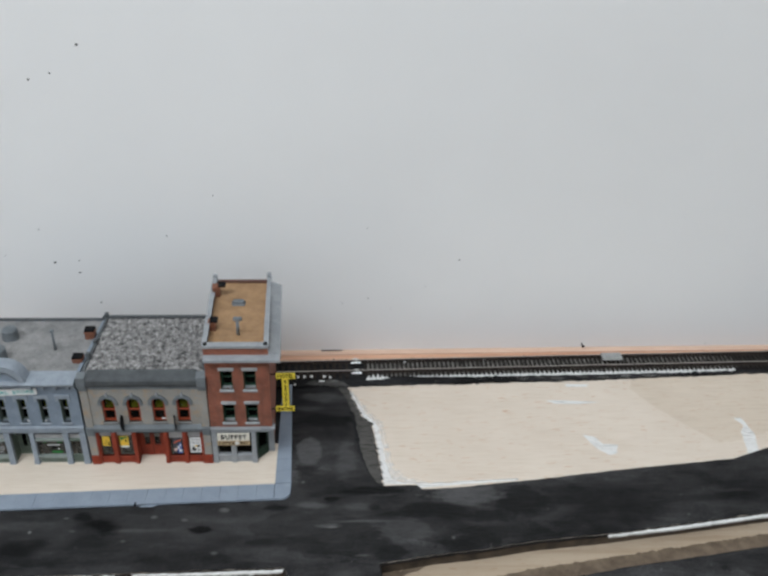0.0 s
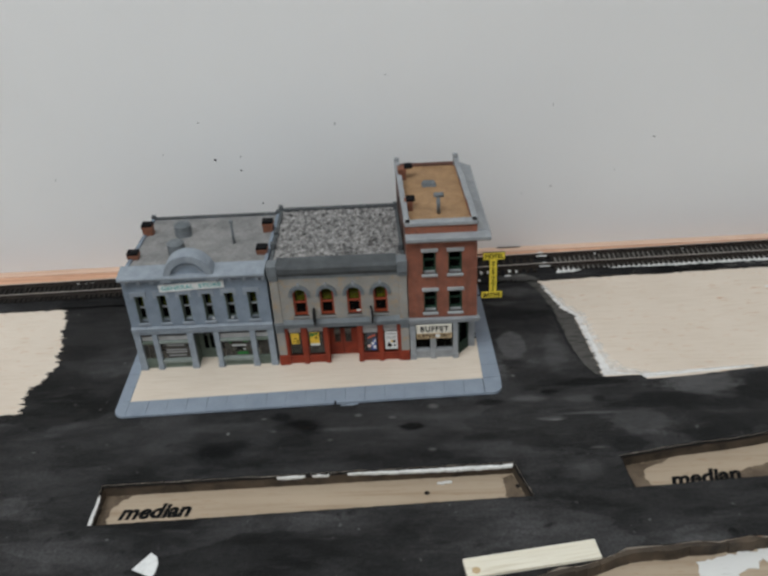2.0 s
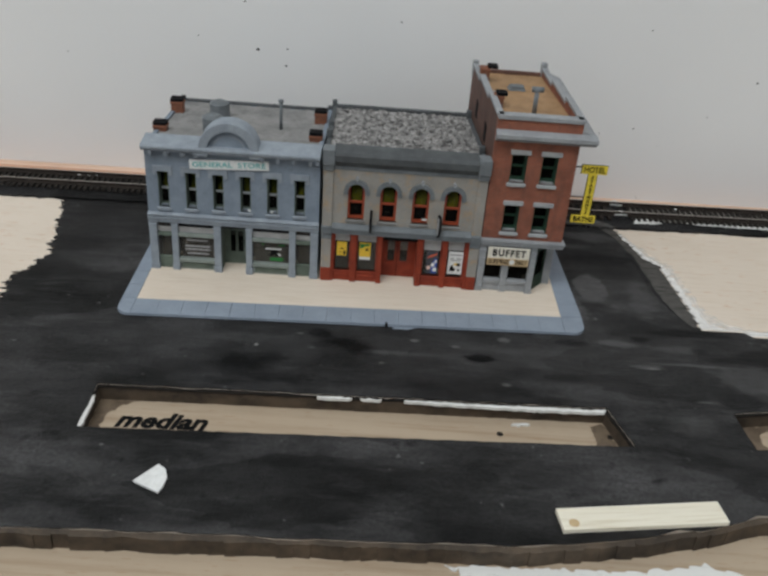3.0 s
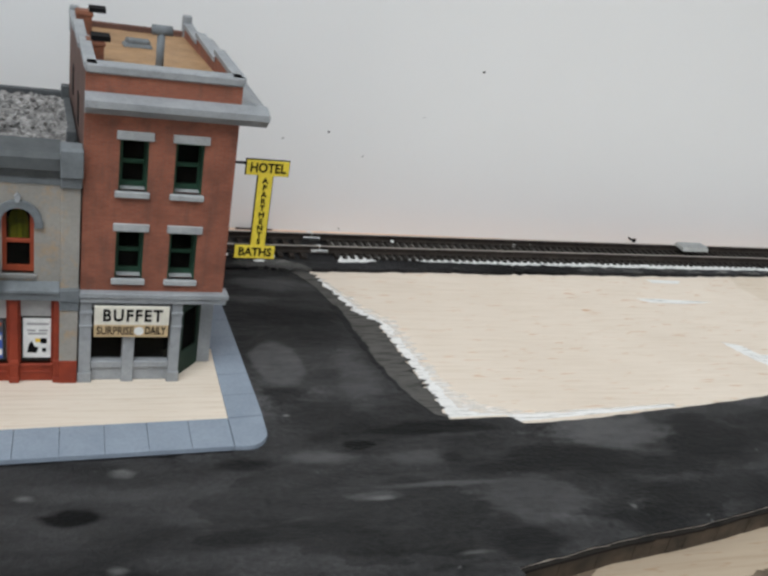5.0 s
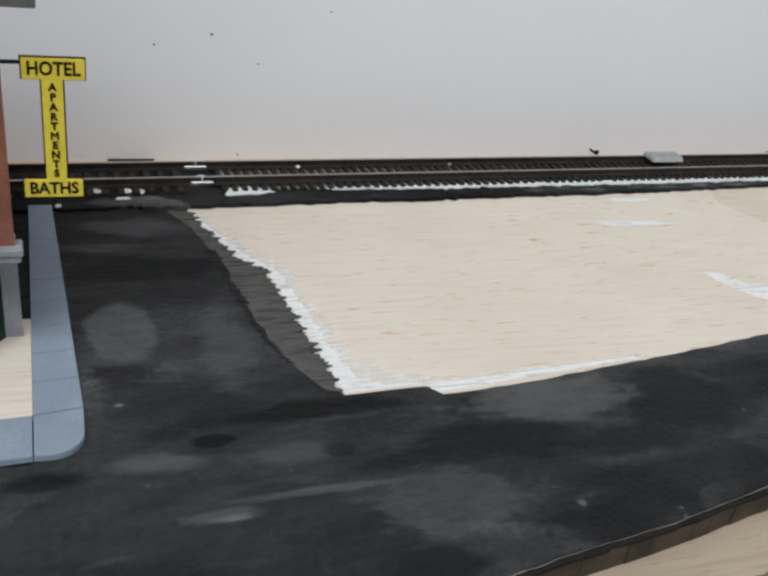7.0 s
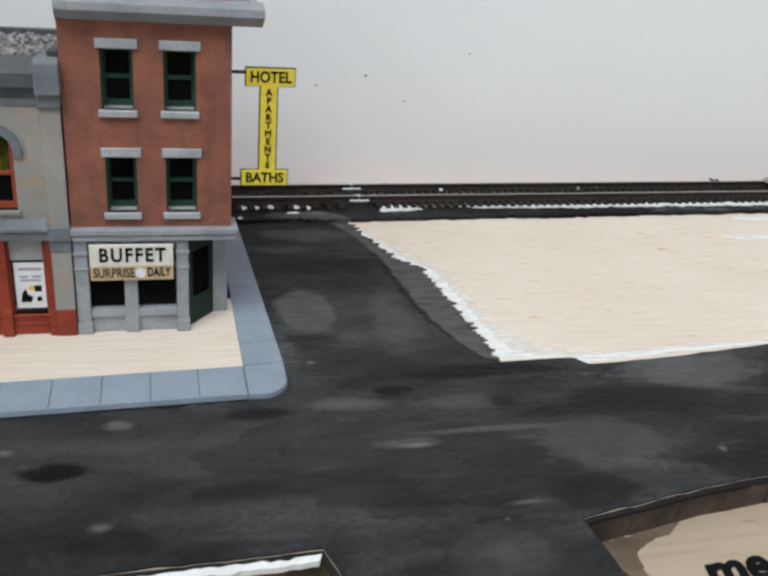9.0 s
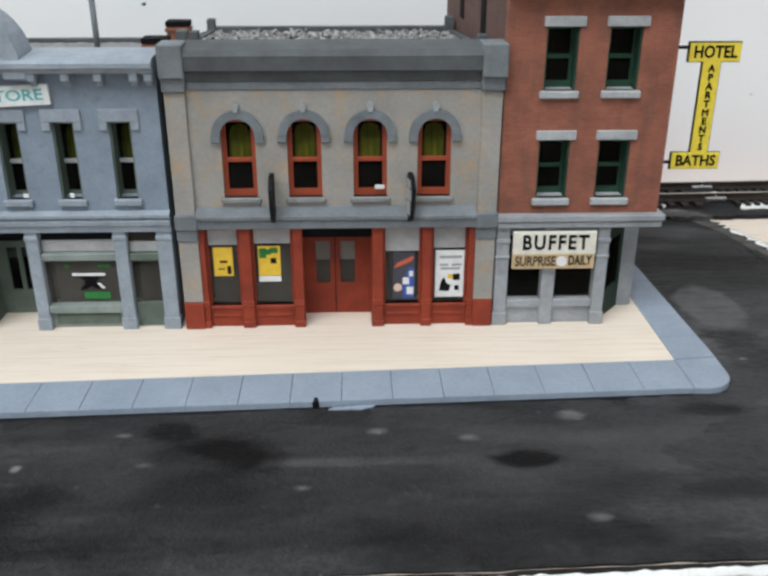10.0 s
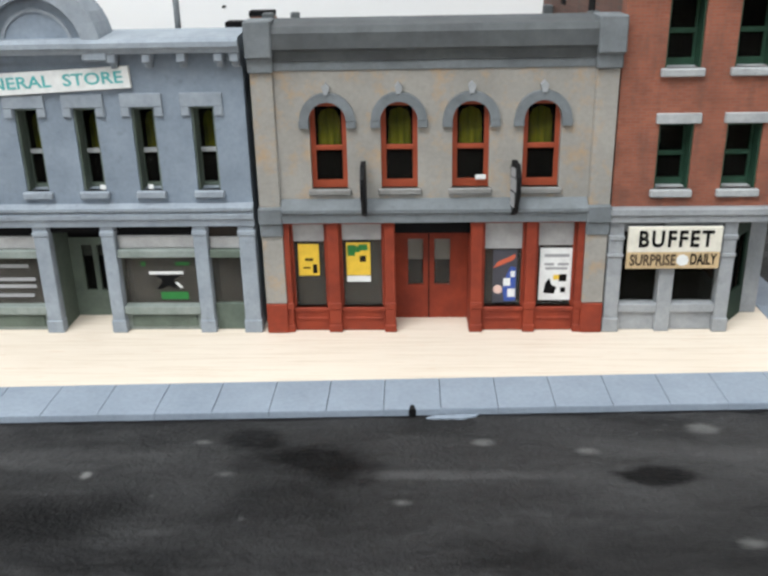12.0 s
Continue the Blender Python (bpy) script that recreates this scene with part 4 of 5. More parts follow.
# Added black sheet: stands in for the dark interior behind the upper windows.
part("dark_lining", boxes((-55.6, -2.2, 5.0, 5.3, 21.5, 39.5)), SOOTSHADE, store)

# ---- the taupe theatre with the red shop front ----
theatre = thing("theatre_building", "two-storey taupe model building with arched windows over a red front", "model building", "model shop row")
CENTRES = [11.5, 22.1, 32.75, 43.2]
HALF = 2.75
part("front_wall", facade(0.5, 53.7, 18.5, 46, 0, 1.9, [(c - HALF, c + HALF, 23.9, 37.05) for c in CENTRES]), TAUPE, theatre, "taupe wall with rusty streaks")
for c in CENTRES:
    bm = bmesh.new()
    for s in (-1, 1):
        edge = arc(c, 34.3, HALF, 90, 0 if s > 0 else 180, 8)
        outline_prism(bm, [(c + s * HALF, 37.06)] + (edge if s > 0 else edge), 0.02, 1.88)
    part("spandrel", bm, TAUPE, theatre)
    bm = bmesh.new()
    arch_ring(bm, c, 34.3, HALF, 4.15, -0.75, 0.02, 16)
    hood = part("hood", bm, SLATE, theatre, "grey arched window hood")
    part("hood_foot", boxes((c - 4.25, c - HALF, -0.7, 0.02, 33.2, 34.35), (c + HALF, c + 4.25, -0.7, 0.02, 33.2, 34.35), bevel=0.1), SLATE, hood)
    bm = bmesh.new()
    outline_prism(bm, [(c - 0.34, 38.2), (c + 0.34, 38.2), (c + 0.55, 39.3), (c, 39.9), (c - 0.55, 39.3)], -0.95, 0.02)
    part("keystone", bm, GREYTRIM, hood)
    part("sill", boxes((c - 3.3, c + 3.3, -0.55, 1.2, 22.9, 23.9), bevel=0.2), TAUPESILL, theatre)
    w = sash_window(theatre, c - HALF, 23.9, 2 * HALF, 13.1, ORANGE, CURTAIN, 0.9, rail=0.47, frame=0.75)
shell(theatre, 0.5, 53.7, 54, 46.5, 43.5, DARKSLATE)
part("cornice", moulding([(0.1, 42.9), (-0.5, 43.0), (-0.9, 44.4), (-1.6, 44.8), (-1.7, 47.0), (-1.0, 47.9), (4.5, 48.6), (5.0, 43)], 3.9, 50.4), DARKSLATE, theatre, "dark slate roof cornice")
part("frieze", boxes((3.8, 50.5, -0.25, 0.05, 41.6, 42.95), bevel=0.1), SLATE, theatre)
for a, b in ((0.5, 3.8), (50.5, 53.8)):
    p = part("pilaster", boxes((a, b, -0.55, 1.9, 5.1, 18.6), (a, b, -0.55, 1.9, 20.9, 41.4), bevel=0.12), TAUPE, theatre)
    part("pilaster_base", boxes((a - 0.05, b + 0.05, -0.75, 1.9, 0, 5.1), bevel=0.15), OXIDE, p, "red-painted base")
    part("pilaster_cap", boxes((a - 0.1, b + 0.1, -0.9, 1.9, 16.4, 18.6), (a - 0.2, b + 0.2, -1.3, 1.9, 18.5, 21.2), bevel=0.2), SLATE, p, "grey block on the pilaster")
    part("pilaster_head", boxes((a - 0.2, b + 0.2, -1.2, 1.9, 41.4, 43.7), (a - 0.3, b + 0.3, -2.0, 3.0, 43.6, 48.8), bevel=0.2), SLATE, p, "grey block on the pilaster")
part("string_course", moulding([(0.1, 18.6), (-1.0, 18.7), (-1.1, 20.2), (-1.5, 20.4), (-1.5, 20.9), (0.1, 22.4)], 3.9, 50.4), SLATE, theatre, "grey sloping ledge over the shop front")
for a, b in ((3.8, 4.8), (10.5, 12.5), (19.5, 21.2), (33.0, 34.9), (41.5, 43.2), (49.4, 50.5)):
    part("pier", boxes((a, b, -0.3, 1.9, 0, 18.6), (a - 0.1, b + 0.1, -0.5, 1.9, 0, 1.3), (a - 0.1, b + 0.1, -0.5, 1.9, 4.0, 5.2), bevel=0.14), OXIDE, theatre)
for a, b, z in ((4.8, 10.5, 15.1), (12.5, 19.5, 15.3), (34.9, 41.5, 13.7), (43.2, 49.4, 14.2)):
    w = part("shop_window", boxes((a, b, 0.4, 1.9, 0, 4.1), (a, b, 0.1, 1.9, 3.4, 4.1), (a, b, 0.6, 1.9, 18.0, 18.6), (a, a + 0.4, 0.6, 1.9, 4.1, 18), (b - 0.4, b, 0.6, 1.9, 4.1, 18), bevel=0.12), OXIDE, theatre, "red-framed shop window with a paper blind")
    part("panel_rail", boxes((a + 0.5, b - 0.5, 0.15, 0.5, 2.0, 2.4), bevel=0.1), OXIDE, w)
    part("blind", boxes((a + 0.4, b - 0.4, 1.12, 1.22, z, 18)), BLIND, w)
    pane_at(w, a + 0.4, b - 0.4, 1.35, 4.1, 18)
    # Added dark sheet: the shade inside, put into its colour.
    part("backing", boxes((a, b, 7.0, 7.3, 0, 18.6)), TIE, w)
door = part("door", facade(21.2, 33.0, 0, 18, 5.5, 6.3, [(23.3, 25.8, 5.9, 13.9), (27.6, 30.2, 5.9, 13.9)]), OXIDE, theatre, "recessed red double door with tall panes")
# Black sheet in place of interior shade behind the red door.
part("door_back", boxes((21.2, 33, 8.0, 8.3, 0, 18)), SOOTSHADE, door)
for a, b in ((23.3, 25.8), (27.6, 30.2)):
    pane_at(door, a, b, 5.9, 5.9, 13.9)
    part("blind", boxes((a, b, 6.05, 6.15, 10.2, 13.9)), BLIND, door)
# Black panel that paints the shade over the door.
part("transom", boxes((21.2, 33, 5.3, 5.6, 15.2, 18)), SOOTSHADE, door)
part("door_split", boxes((26.62, 26.78, 5.42, 5.6, 0, 15)), SOOTSHADE, door)
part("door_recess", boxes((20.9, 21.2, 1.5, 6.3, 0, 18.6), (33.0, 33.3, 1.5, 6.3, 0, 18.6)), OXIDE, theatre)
# Ceiling block made deep and black for the shade under the ledge.
part("recess_ceiling", boxes((21.2, 33, 1.2, 6.3, 16.3, 18.6)), SOOTSHADE, theatre)
part("roof", rough_roof(2.0, 52.3, 4.6, 52.8, 46.0, 42.8, 0.42, 0.85, 0.55, 11), RUBBLE, theatre, "roof of crushed grey rubble")
part("back_coping", boxes((1.0, 53.2, 52.6, 54.2, 42.5, 44.0), bevel=0.15), DARKSLATE, theatre)
for x, y, z in ((0.9, 53.2, 45.6), (52.6, 50.0, 46.4), (1.0, 17, 48.4), (1.0, 30, 46.4), (52.4, 12, 48.2)):
    part("corner_post", boxes((x - 0.8, x + 1.0, y - 1, y + 1, 40, z), bevel=0.2), DARKSLATE, theatre)
bm = bmesh.new()
rnd = random.Random(9)
for i in range(420):
    x, y = rnd.uniform(3, 51.5), rnd.uniform(6, 52)
    z = 46.2 - 3.2 * (y - 4.6) / 48
    s = rnd.uniform(0.25, 0.85)
    m = Matrix.Translation((x * MM, y * MM, (z + 0.25) * MM)) @ Euler((rnd.uniform(-0.8, 0.8), rnd.uniform(-0.8, 0.8), rnd.uniform(0, 6))).to_matrix().to_4x4() @ Matrix.Diagonal((s * MM * 1.5, s * MM, s * MM * 0.5, 1))
    bmesh.ops.create_cube(bm, size=1.0, matrix=m)
tagged(part("roof_rubble", bm, RUBBLE, theatre), kind="stuff")


def lean_back(top, near, far):
    """The side walls stand not quite square to the front: x shifts with depth, by one share at x = 0 and another at x = 54."""
    for ob in top.children_recursive:
        if ob.data.users > 1:
            continue
        ox, oy = ob.location.x, ob.location.y
        share_x = [near + (far - near) * min(1, max(0, (ox + v.co.x) / 0.054)) for v in ob.data.vertices]
        for v, k in zip(ob.data.vertices, share_x):
            v.co.x -= k * (v.co.y + oy)


# Black sheet put in for interior shade behind the arched windows.
part("dark_lining", boxes((2.2, 52.0, 5.0, 5.3, 21.5, 40)), SOOTSHADE, theatre)
lean_back(theatre, 0.012, 0.055)

# ---- the brick hotel ----
hotel = thing("hotel_building", "three-storey red brick model hotel with grey cornices and tan roof", "model building", "model shop row")
HW = [(60.2, 5.1), (70.0, 5.2)]
part("front_wall", facade(54.1, 81.0, 18.3, 62.4, 0, 2.2, [(x, x + w, z, z + 9.8) for x, w in HW for z in (23.4, 41.2)]), BRICK, hotel, "red brick front")
for x, w in HW:
    for z in (23.4, 41.2):
        part("lintel", boxes((x - 0.6, x + w + 0.8, -0.5, 0.05, z + 9.85, z + 11.4), bevel=0.12), WHITEGREY, hotel)
        part("sill", boxes((x - 0.6, x + w + 0.5, -0.7, 1.2, z - 1.2, z), (x + 0.02, x + w - 0.02, 1.0, 3.2, z - 0.9, z + 0.04), bevel=0.18), WHITEGREY, hotel)
        sash_window(hotel, x, z, w, 9.8, GREEN, None, 2.7, frame=0.7, rail=0.5, jamb=1.0)
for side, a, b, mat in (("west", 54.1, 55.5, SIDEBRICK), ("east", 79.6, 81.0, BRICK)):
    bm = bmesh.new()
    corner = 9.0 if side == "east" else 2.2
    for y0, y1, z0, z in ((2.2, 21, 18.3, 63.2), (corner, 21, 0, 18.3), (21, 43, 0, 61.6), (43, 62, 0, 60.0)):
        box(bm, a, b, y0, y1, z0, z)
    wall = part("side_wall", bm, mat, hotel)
    bm = bmesh.new()
    for y0, y1, z in ((-0.4, 21.3, 63.2), (21, 43.3, 61.6), (43, 62.3, 60.0)):
        box(bm, a - 0.35, b + 0.35, y0, y1, z, z + 0.9)
    part("coping", bm, GREYTRIM, wall, "grey stepped coping")
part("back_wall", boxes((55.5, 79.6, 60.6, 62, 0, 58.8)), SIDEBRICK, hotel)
part("back_post", boxes((53.9, 55.9, 60.3, 62.5, 56, 61.8), bevel=0.2), GREYTRIM, hotel)
part("back_post", boxes((79.2, 81.2, 60.3, 62.5, 56, 62.6), bevel=0.2), GREYTRIM, hotel)
part("parapet_coping", boxes((54.0, 81.1, -0.6, 2.6, 62.4, 64.1), bevel=0.3), GREYTRIM, hotel, "grey stone coping on the parapet")
part("cornice", moulding([(0.1, 55.2), (-0.8, 55.5), (-2.2, 56.8), (-2.9, 57.1), (-2.9, 58.3), (0.1, 59.2)], 54.0, 85.8), GREYTRIM, hotel, "projecting grey cornice")
bm = bmesh.new()
va = [(81.0, 55.6), (82.4, 55.9), (85.2, 57.0), (86.1, 57.2), (86.1, 58.3), (81.0, 60.4)]
outline_prism(bm, va, 0.0, 58.0)
part("side_cornice", bm, GREYTRIM, hotel, "wide grey cornice along the side")
part("ledge", boxes((54.0, 81.8, -1.0, 2.2, 18.3, 19.5), (53.9, 82.1, -1.4, 2.2, 19.5, 20.7), bevel=0.2), GREYTRIM, hotel, "grey ledge over the shop front")
for a, b in ((54.1, 56.4), (71.4, 73.5)):
    part("pilaster", boxes((a, b, -0.3, 2.0, 0, 18.3), (a - 0.15, b + 0.15, -0.55, 1.8, 0, 2.4), (a - 0.15, b + 0.15, -0.5, 1.8, 12.6, 13.2), (a - 0.15, b + 0.15, -0.5, 1.8, 15.4, 16.2), bevel=0.14), GREYTRIM, hotel)
w = part("shop_window", boxes((56.4, 71.4, 0.5, 2.0, 0, 3.2), (56.4, 71.4, -0.1, 2.0, 3.2, 4.7), (62.3, 64.6, -0.3, 2.0, 0, 18.3), (56.4, 62.3, 0.5, 2.0, 16.5, 18.3), (64.6, 71.4, 0.5, 2.0, 16.5, 18.3), bevel=0.14), GREYTRIM, hotel, "grey-framed shop window in two halves")
pane_at(w, 56.4, 62.3, 1.4, 4.7, 16.5, DARKGLASS)
pane_at(w, 64.6, 71.4, 1.4, 4.7, 16.5, DARKGLASS)
# Dark sheet added for the shaded inside of the hotel shop.
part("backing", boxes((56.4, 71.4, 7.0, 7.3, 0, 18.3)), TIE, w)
part("corner_pier", boxes((78.3, 81.2, 7.2, 9.0, 0, 18.3), (78.2, 81.3, 7.0, 9.0, 15.8, 16.8), bevel=0.14), GREYTRIM, hotel, "set-back grey pier at the corner entrance")
door = part("door", facade(0, 7.0, 0, 18.0, 0, 0.6, [(1.0, 6.0, 5.2, 14.6)]), SHADEDGREEN, hotel, "green door in a shade-darkened colour, set askew in the corner entrance", at=(73.7, 1.9, 0))
door.rotation_euler = (0, 0, radians(49.5))
# Black sheet that makes the space behind the green door's glass dark.
part("door_back", boxes((0.3, 6.6, 1.2, 1.4, 0, 18)), SOOTSHADE, door)
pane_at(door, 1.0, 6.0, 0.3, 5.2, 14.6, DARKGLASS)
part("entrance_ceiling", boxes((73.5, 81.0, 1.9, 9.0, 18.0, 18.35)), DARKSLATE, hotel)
part("roof", rough_roof(55.4, 79.7, 2.2, 60.8, 60.6, 57.6, 0.8, 0.12, 0.5, 5), CORK, hotel, "tan cork roof")
chimney(hotel, 56.6, 18.3, 58, 65.1, 3.2, 3.6)
chimney(hotel, 56.3, 48.8, 56, 64.4, 3.2, 3.6)
part("hatch", boxes((-3.0, 3.0, -2.1, 2.1, 56.5, 59.6), (-2.5, 2.5, -1.7, 1.7, 59.5, 60.2), bevel=0.6), SLATE, hotel, "low grey roof hatch", at=(66.8, 40.6, 0))
bm = bmesh.new()
tube(bm, 68.0, 13.8, 59.5, 67.4, 0.75)
tube(bm, 13.8, 68.0, 66.3, 70.0, 0.95, axis="x")
smooth(part("stovepipe", bm, SLATE, hotel, "grey stovepipe with a cross top"))
for y in (18, 40):
    part("side_window", boxes((53.95, 54.15, y, y + 4, 47, 53)), SOOTSHADE, hotel)
# The hotel's interior darkness, put in as a black sheet.
part("dark_lining", boxes((55.6, 79.4, 5.0, 5.3, 20.8, 53)), SOOTSHADE, hotel)
lean_back(hotel, 0.055, 0.055)

# ---- lettered signs and posters ----
def fit_width(ob, wide):
    """Stretch lettering along its line to a width in mm."""
    xs = [v.co.x for v in ob.data.vertices]
    ob.scale = (wide * MM / (max(xs) - min(xs)), 1, 1)
    return ob


sign = thing("store_sign", "white card shop sign with teal letters on the blue wall", "sign", at=(-29.9, -0.5, 40.6))
sign.rotation_euler = (0, radians(-2.6), 0)
part("board", boxes((-12.8, 12.8, -0.3, 0.5, -1.6, 1.6), bevel=0.08), WHITECARD, sign)
fit_width(lettering("lettering", "GENERAL  STORE", TEAL, sign, 1.75, (0, -0.34, 0), bold=0.03), 23.6)

sign = thing("buffet_sign", "cream and tan card sign with black capitals over the shop window", "sign", at=(63.85, -1.1, 14.4))
part("board", boxes((-7.05, 7.05, -0.3, 0.3, -0.6, 3.4), bevel=0.08), CREAM, sign)
part("lower_board", boxes((-7.05, 7.0, -0.28, 0.3, -3.3, -0.62), bevel=0.08), TANCARD, sign, "stained tan lower board")
fit_width(lettering("lettering", "BUFFET", INK, sign, 2.6, (0.1, -0.34, 1.4), bold=0.11, space=1.22), 11.2)
fit_width(lettering("lettering", "SURPRISE", DARKPRINT, sign, 1.8, (-3.1, -0.32, -1.95), bold=0.07), 7.0)
fit_width(lettering("lettering", "DAILY", INK, sign, 1.75, (4.5, -0.32, -1.85), bold=0.07), 4.0)
bm = bmesh.new()
tube(bm, 1.4, -1.9, -0.36, -0.25, 0.95, 0.95, 9, axis="y")
part("paper_spot", bm, WHITECARD, sign, "white scuffed spot")

sign = thing("hotel_sign", "yellow card hotel sign with black letters on two thin rods", "sign", at=(87.3, 2.0, 38.0))
part("top_board", boxes((-3.8, 4.4, -0.3, 0.3, 7.3, 10.2), bevel=0.06), YELLOW, sign)
part("stem", boxes((-1.35, 1.45, -0.28, 0.28, -7.7, 7.3), bevel=0.06), YELLOW, sign)
part("bottom_board", boxes((-4.4, 3.6, -0.3, 0.3, -10.3, -7.6), bevel=0.06), YELLOW, sign)
part("edge", boxes((-4.0, 4.55, 0.1, 0.4, 7.15, 10.4), (-1.55, 1.65, 0.1, 0.4, -7.6, 7.2), (-4.6, 3.75, 0.1, 0.4, -10.45, -7.5)), BLACK, sign, "black rim")
for z in (9.5, -9.2):
    bm = bmesh.new()
    tube(bm, 0.1, z, -6.5, -3.7, 0.28, axis="x", n=8)
    part("rod", bm, BLACK, sign)
fit_width(lettering("lettering", "HOTEL", INK, sign, 1.9, (0.3, -0.33, 8.75), bold=0.07), 6.9)
fit_width(lettering("lettering", "BATHS", INK, sign, 1.8, (-0.4, -0.33, -8.95), bold=0.07), 6.6)
for i, c in enumerate("APARTMENTS"):
    lettering("letter", c, INK, sign, 1.12, (0.05, -0.33, 6.2 - 1.42 * i), bold=0.06)

poster = thing("window_poster", "small yellow poster with black print in the shop window", "poster", "window posters", at=(7.45, 1.2, 9.3))
part("paper", boxes((-1.65, 1.65, -0.03, 0.03, 0, 5.3)), POSTERYELLOW, poster)
part("print", boxes((-0.6, 0.7, -0.06, 0.0, 2.5, 2.9), (0.6, 1.3, -0.06, 0, 0.4, 1.9), (-0.9, 0.2, -0.06, 0, 1.2, 1.45)), INK, poster)
poster = thing("window_poster", "yellow and green poster with a white strip in the shop window", "poster", "window posters", at=(15.35, 1.2, 8.2))
part("paper", boxes((-1.9, 1.9, -0.03, 0.03, 1.1, 6.6)), POSTERYELLOW, poster)
part("strip", boxes((-1.9, 1.9, -0.03, 0.03, 0, 1.0)), WHITECARD, poster)
bm = boxes((-1.7, -0.5, -0.06, 0, 4.4, 6.2), (0.1, 1.5, -0.06, 0, 5.3, 6.3), (-0.7, 0.3, -0.06, 0, 5.0, 6.0))
part("print", bm, PRINTGREEN, poster)
part("block", boxes((0.2, 1.2, -0.06, 0, 3.4, 4.4)), INK, poster)
poster = thing("window_poster", "blue, red and white printed poster in the shop window", "poster", "window posters", at=(38.5, 1.2, 4.5))
part("paper", boxes((-1.9, 1.9, -0.03, 0.03, 0, 8.9)), plain("dark_print", (0.06, 0.06, 0.075), 0.6), poster)
bm = bmesh.new()
outline_prism(bm, [(-1.8, 5.9), (1.2, 7.2), (1.7, 7.9), (1.5, 8.2), (-1.2, 6.9)], -0.06, 0)
part("banner", bm, PRINTRED, poster)
bm = bmesh.new()
outline_prism(bm, [(-0.3, 2.4), (0.2, 4.4), (0.9, 6.2), (1.7, 6.0), (1.8, 0.4), (0.0, 0.2)], -0.06, 0)
part("figure_shape", bm, PRINTBLUE, poster)
part("pale_block", boxes((-0.2, 0.9, -0.09, -0.05, 2.9, 4.2), (0.5, 1.7, -0.09, -0.05, 1.0, 2.4), (0.9, 1.6, -0.09, -0.05, 4.4, 5.4)), WHITECARD, poster)
bm = bmesh.new()
tube(bm, -1.05, 2.3, -0.09, -0.02, 0.75, 0.75, 12, axis="y")
part("pale_disc", bm, plain("pale_pink_print", (0.75, 0.52, 0.45), 0.6), poster)
poster = thing("window_poster", "white poster with black and yellow print in the shop window", "poster", "window posters", at=(46.55, 1.2, 4.9))
part("paper", boxes((-2.6, 2.6, -0.03, 0.03, 0, 8.8)), WHITECARD, poster)
part("print_line", boxes((-1.9, 2.0, -0.06, 0, 7.3, 7.8), (-1.9, -0.4, -0.06, 0, 5.9, 6.3), (0.2, 1.9, -0.06, 0, 5.9, 6.3), (-1.7, 1.7, -0.06, 0, 5.2, 5.6)), PRINTGREY, poster)
bm = bmesh.new()
outline_prism(bm, [(-1.9, 1.2), (-1.6, 2.9), (-1.0, 3.8), (-0.6, 2.6), (0.2, 2.2), (-0.2, 1.1)], -0.06, 0)
part("dark_shape", bm, INK, poster)
part("yellow_shape", boxes((-0.4, 0.5, -0.06, 0, 3.5, 4.3)), POSTERYELLOW, poster)
part("dark_block", boxes((0.5, 1.7, -0.06, 0, 3.2, 4.4), (0.8, 1.6, -0.06, 0, 1.3, 2.2)), INK, poster)

decal = thing("window_decal", "anvil-shaped black and white decal with green bars on the glass", "decal", at=(-15.7, 1.4, 4.6))
bm = bmesh.new()
outline_prism(bm, [(-2.2, 4.9), (2.4, 4.9), (1.2, 4.1), (1.0, 3.6), (2.2, 2.4), (0.9, 2.6), (0.1, 3.0), (-0.8, 2.5), (-2.0, 2.3), (-0.8, 3.6), (-1.0, 4.1)], -0.05, 0)
part("anvil_shape", bm, INK, decal)
part("pale_bar", boxes((-2.9, 2.7, -0.07, 0, 4.95, 5.45)), WHITECARD, decal)
bm = bmesh.new()
outline_prism(bm, [(1.2, 3.5), (1.6, 3.6), (2.5, 2.7), (2.0, 2.5)], -0.07, 0)
part("pale_foot", bm, WHITECARD, decal)
part("green_bar", boxes((-1.3, 3.2, -0.05, 0, 0.6, 1.9)), PRINTGREEN, decal)
part("green_bar", boxes((-4.0, -3.3, -0.05, 0, 6.4, 7.1)), PRINTGREEN, decal)
part("green_bar", boxes((1.6, 3.8, -0.05, 0, 6.5, 7.0)), PRINTGREEN, decal)
decal = thing("window_decal", "pale unreadable lines of print on the shop glass", "decal", at=(-41.8, 1.4, 4.6))
for z, a, b in ((6.5, -3.6, 3.6), (4.2, -4.2, 4.4), (3.0, -4.2, 4.4), (1.4, -3.4, 3.8)):
    part("bar", boxes((a, b, -0.05, 0, z - 0.3, z + 0.3)), PRINTGREY, decal)

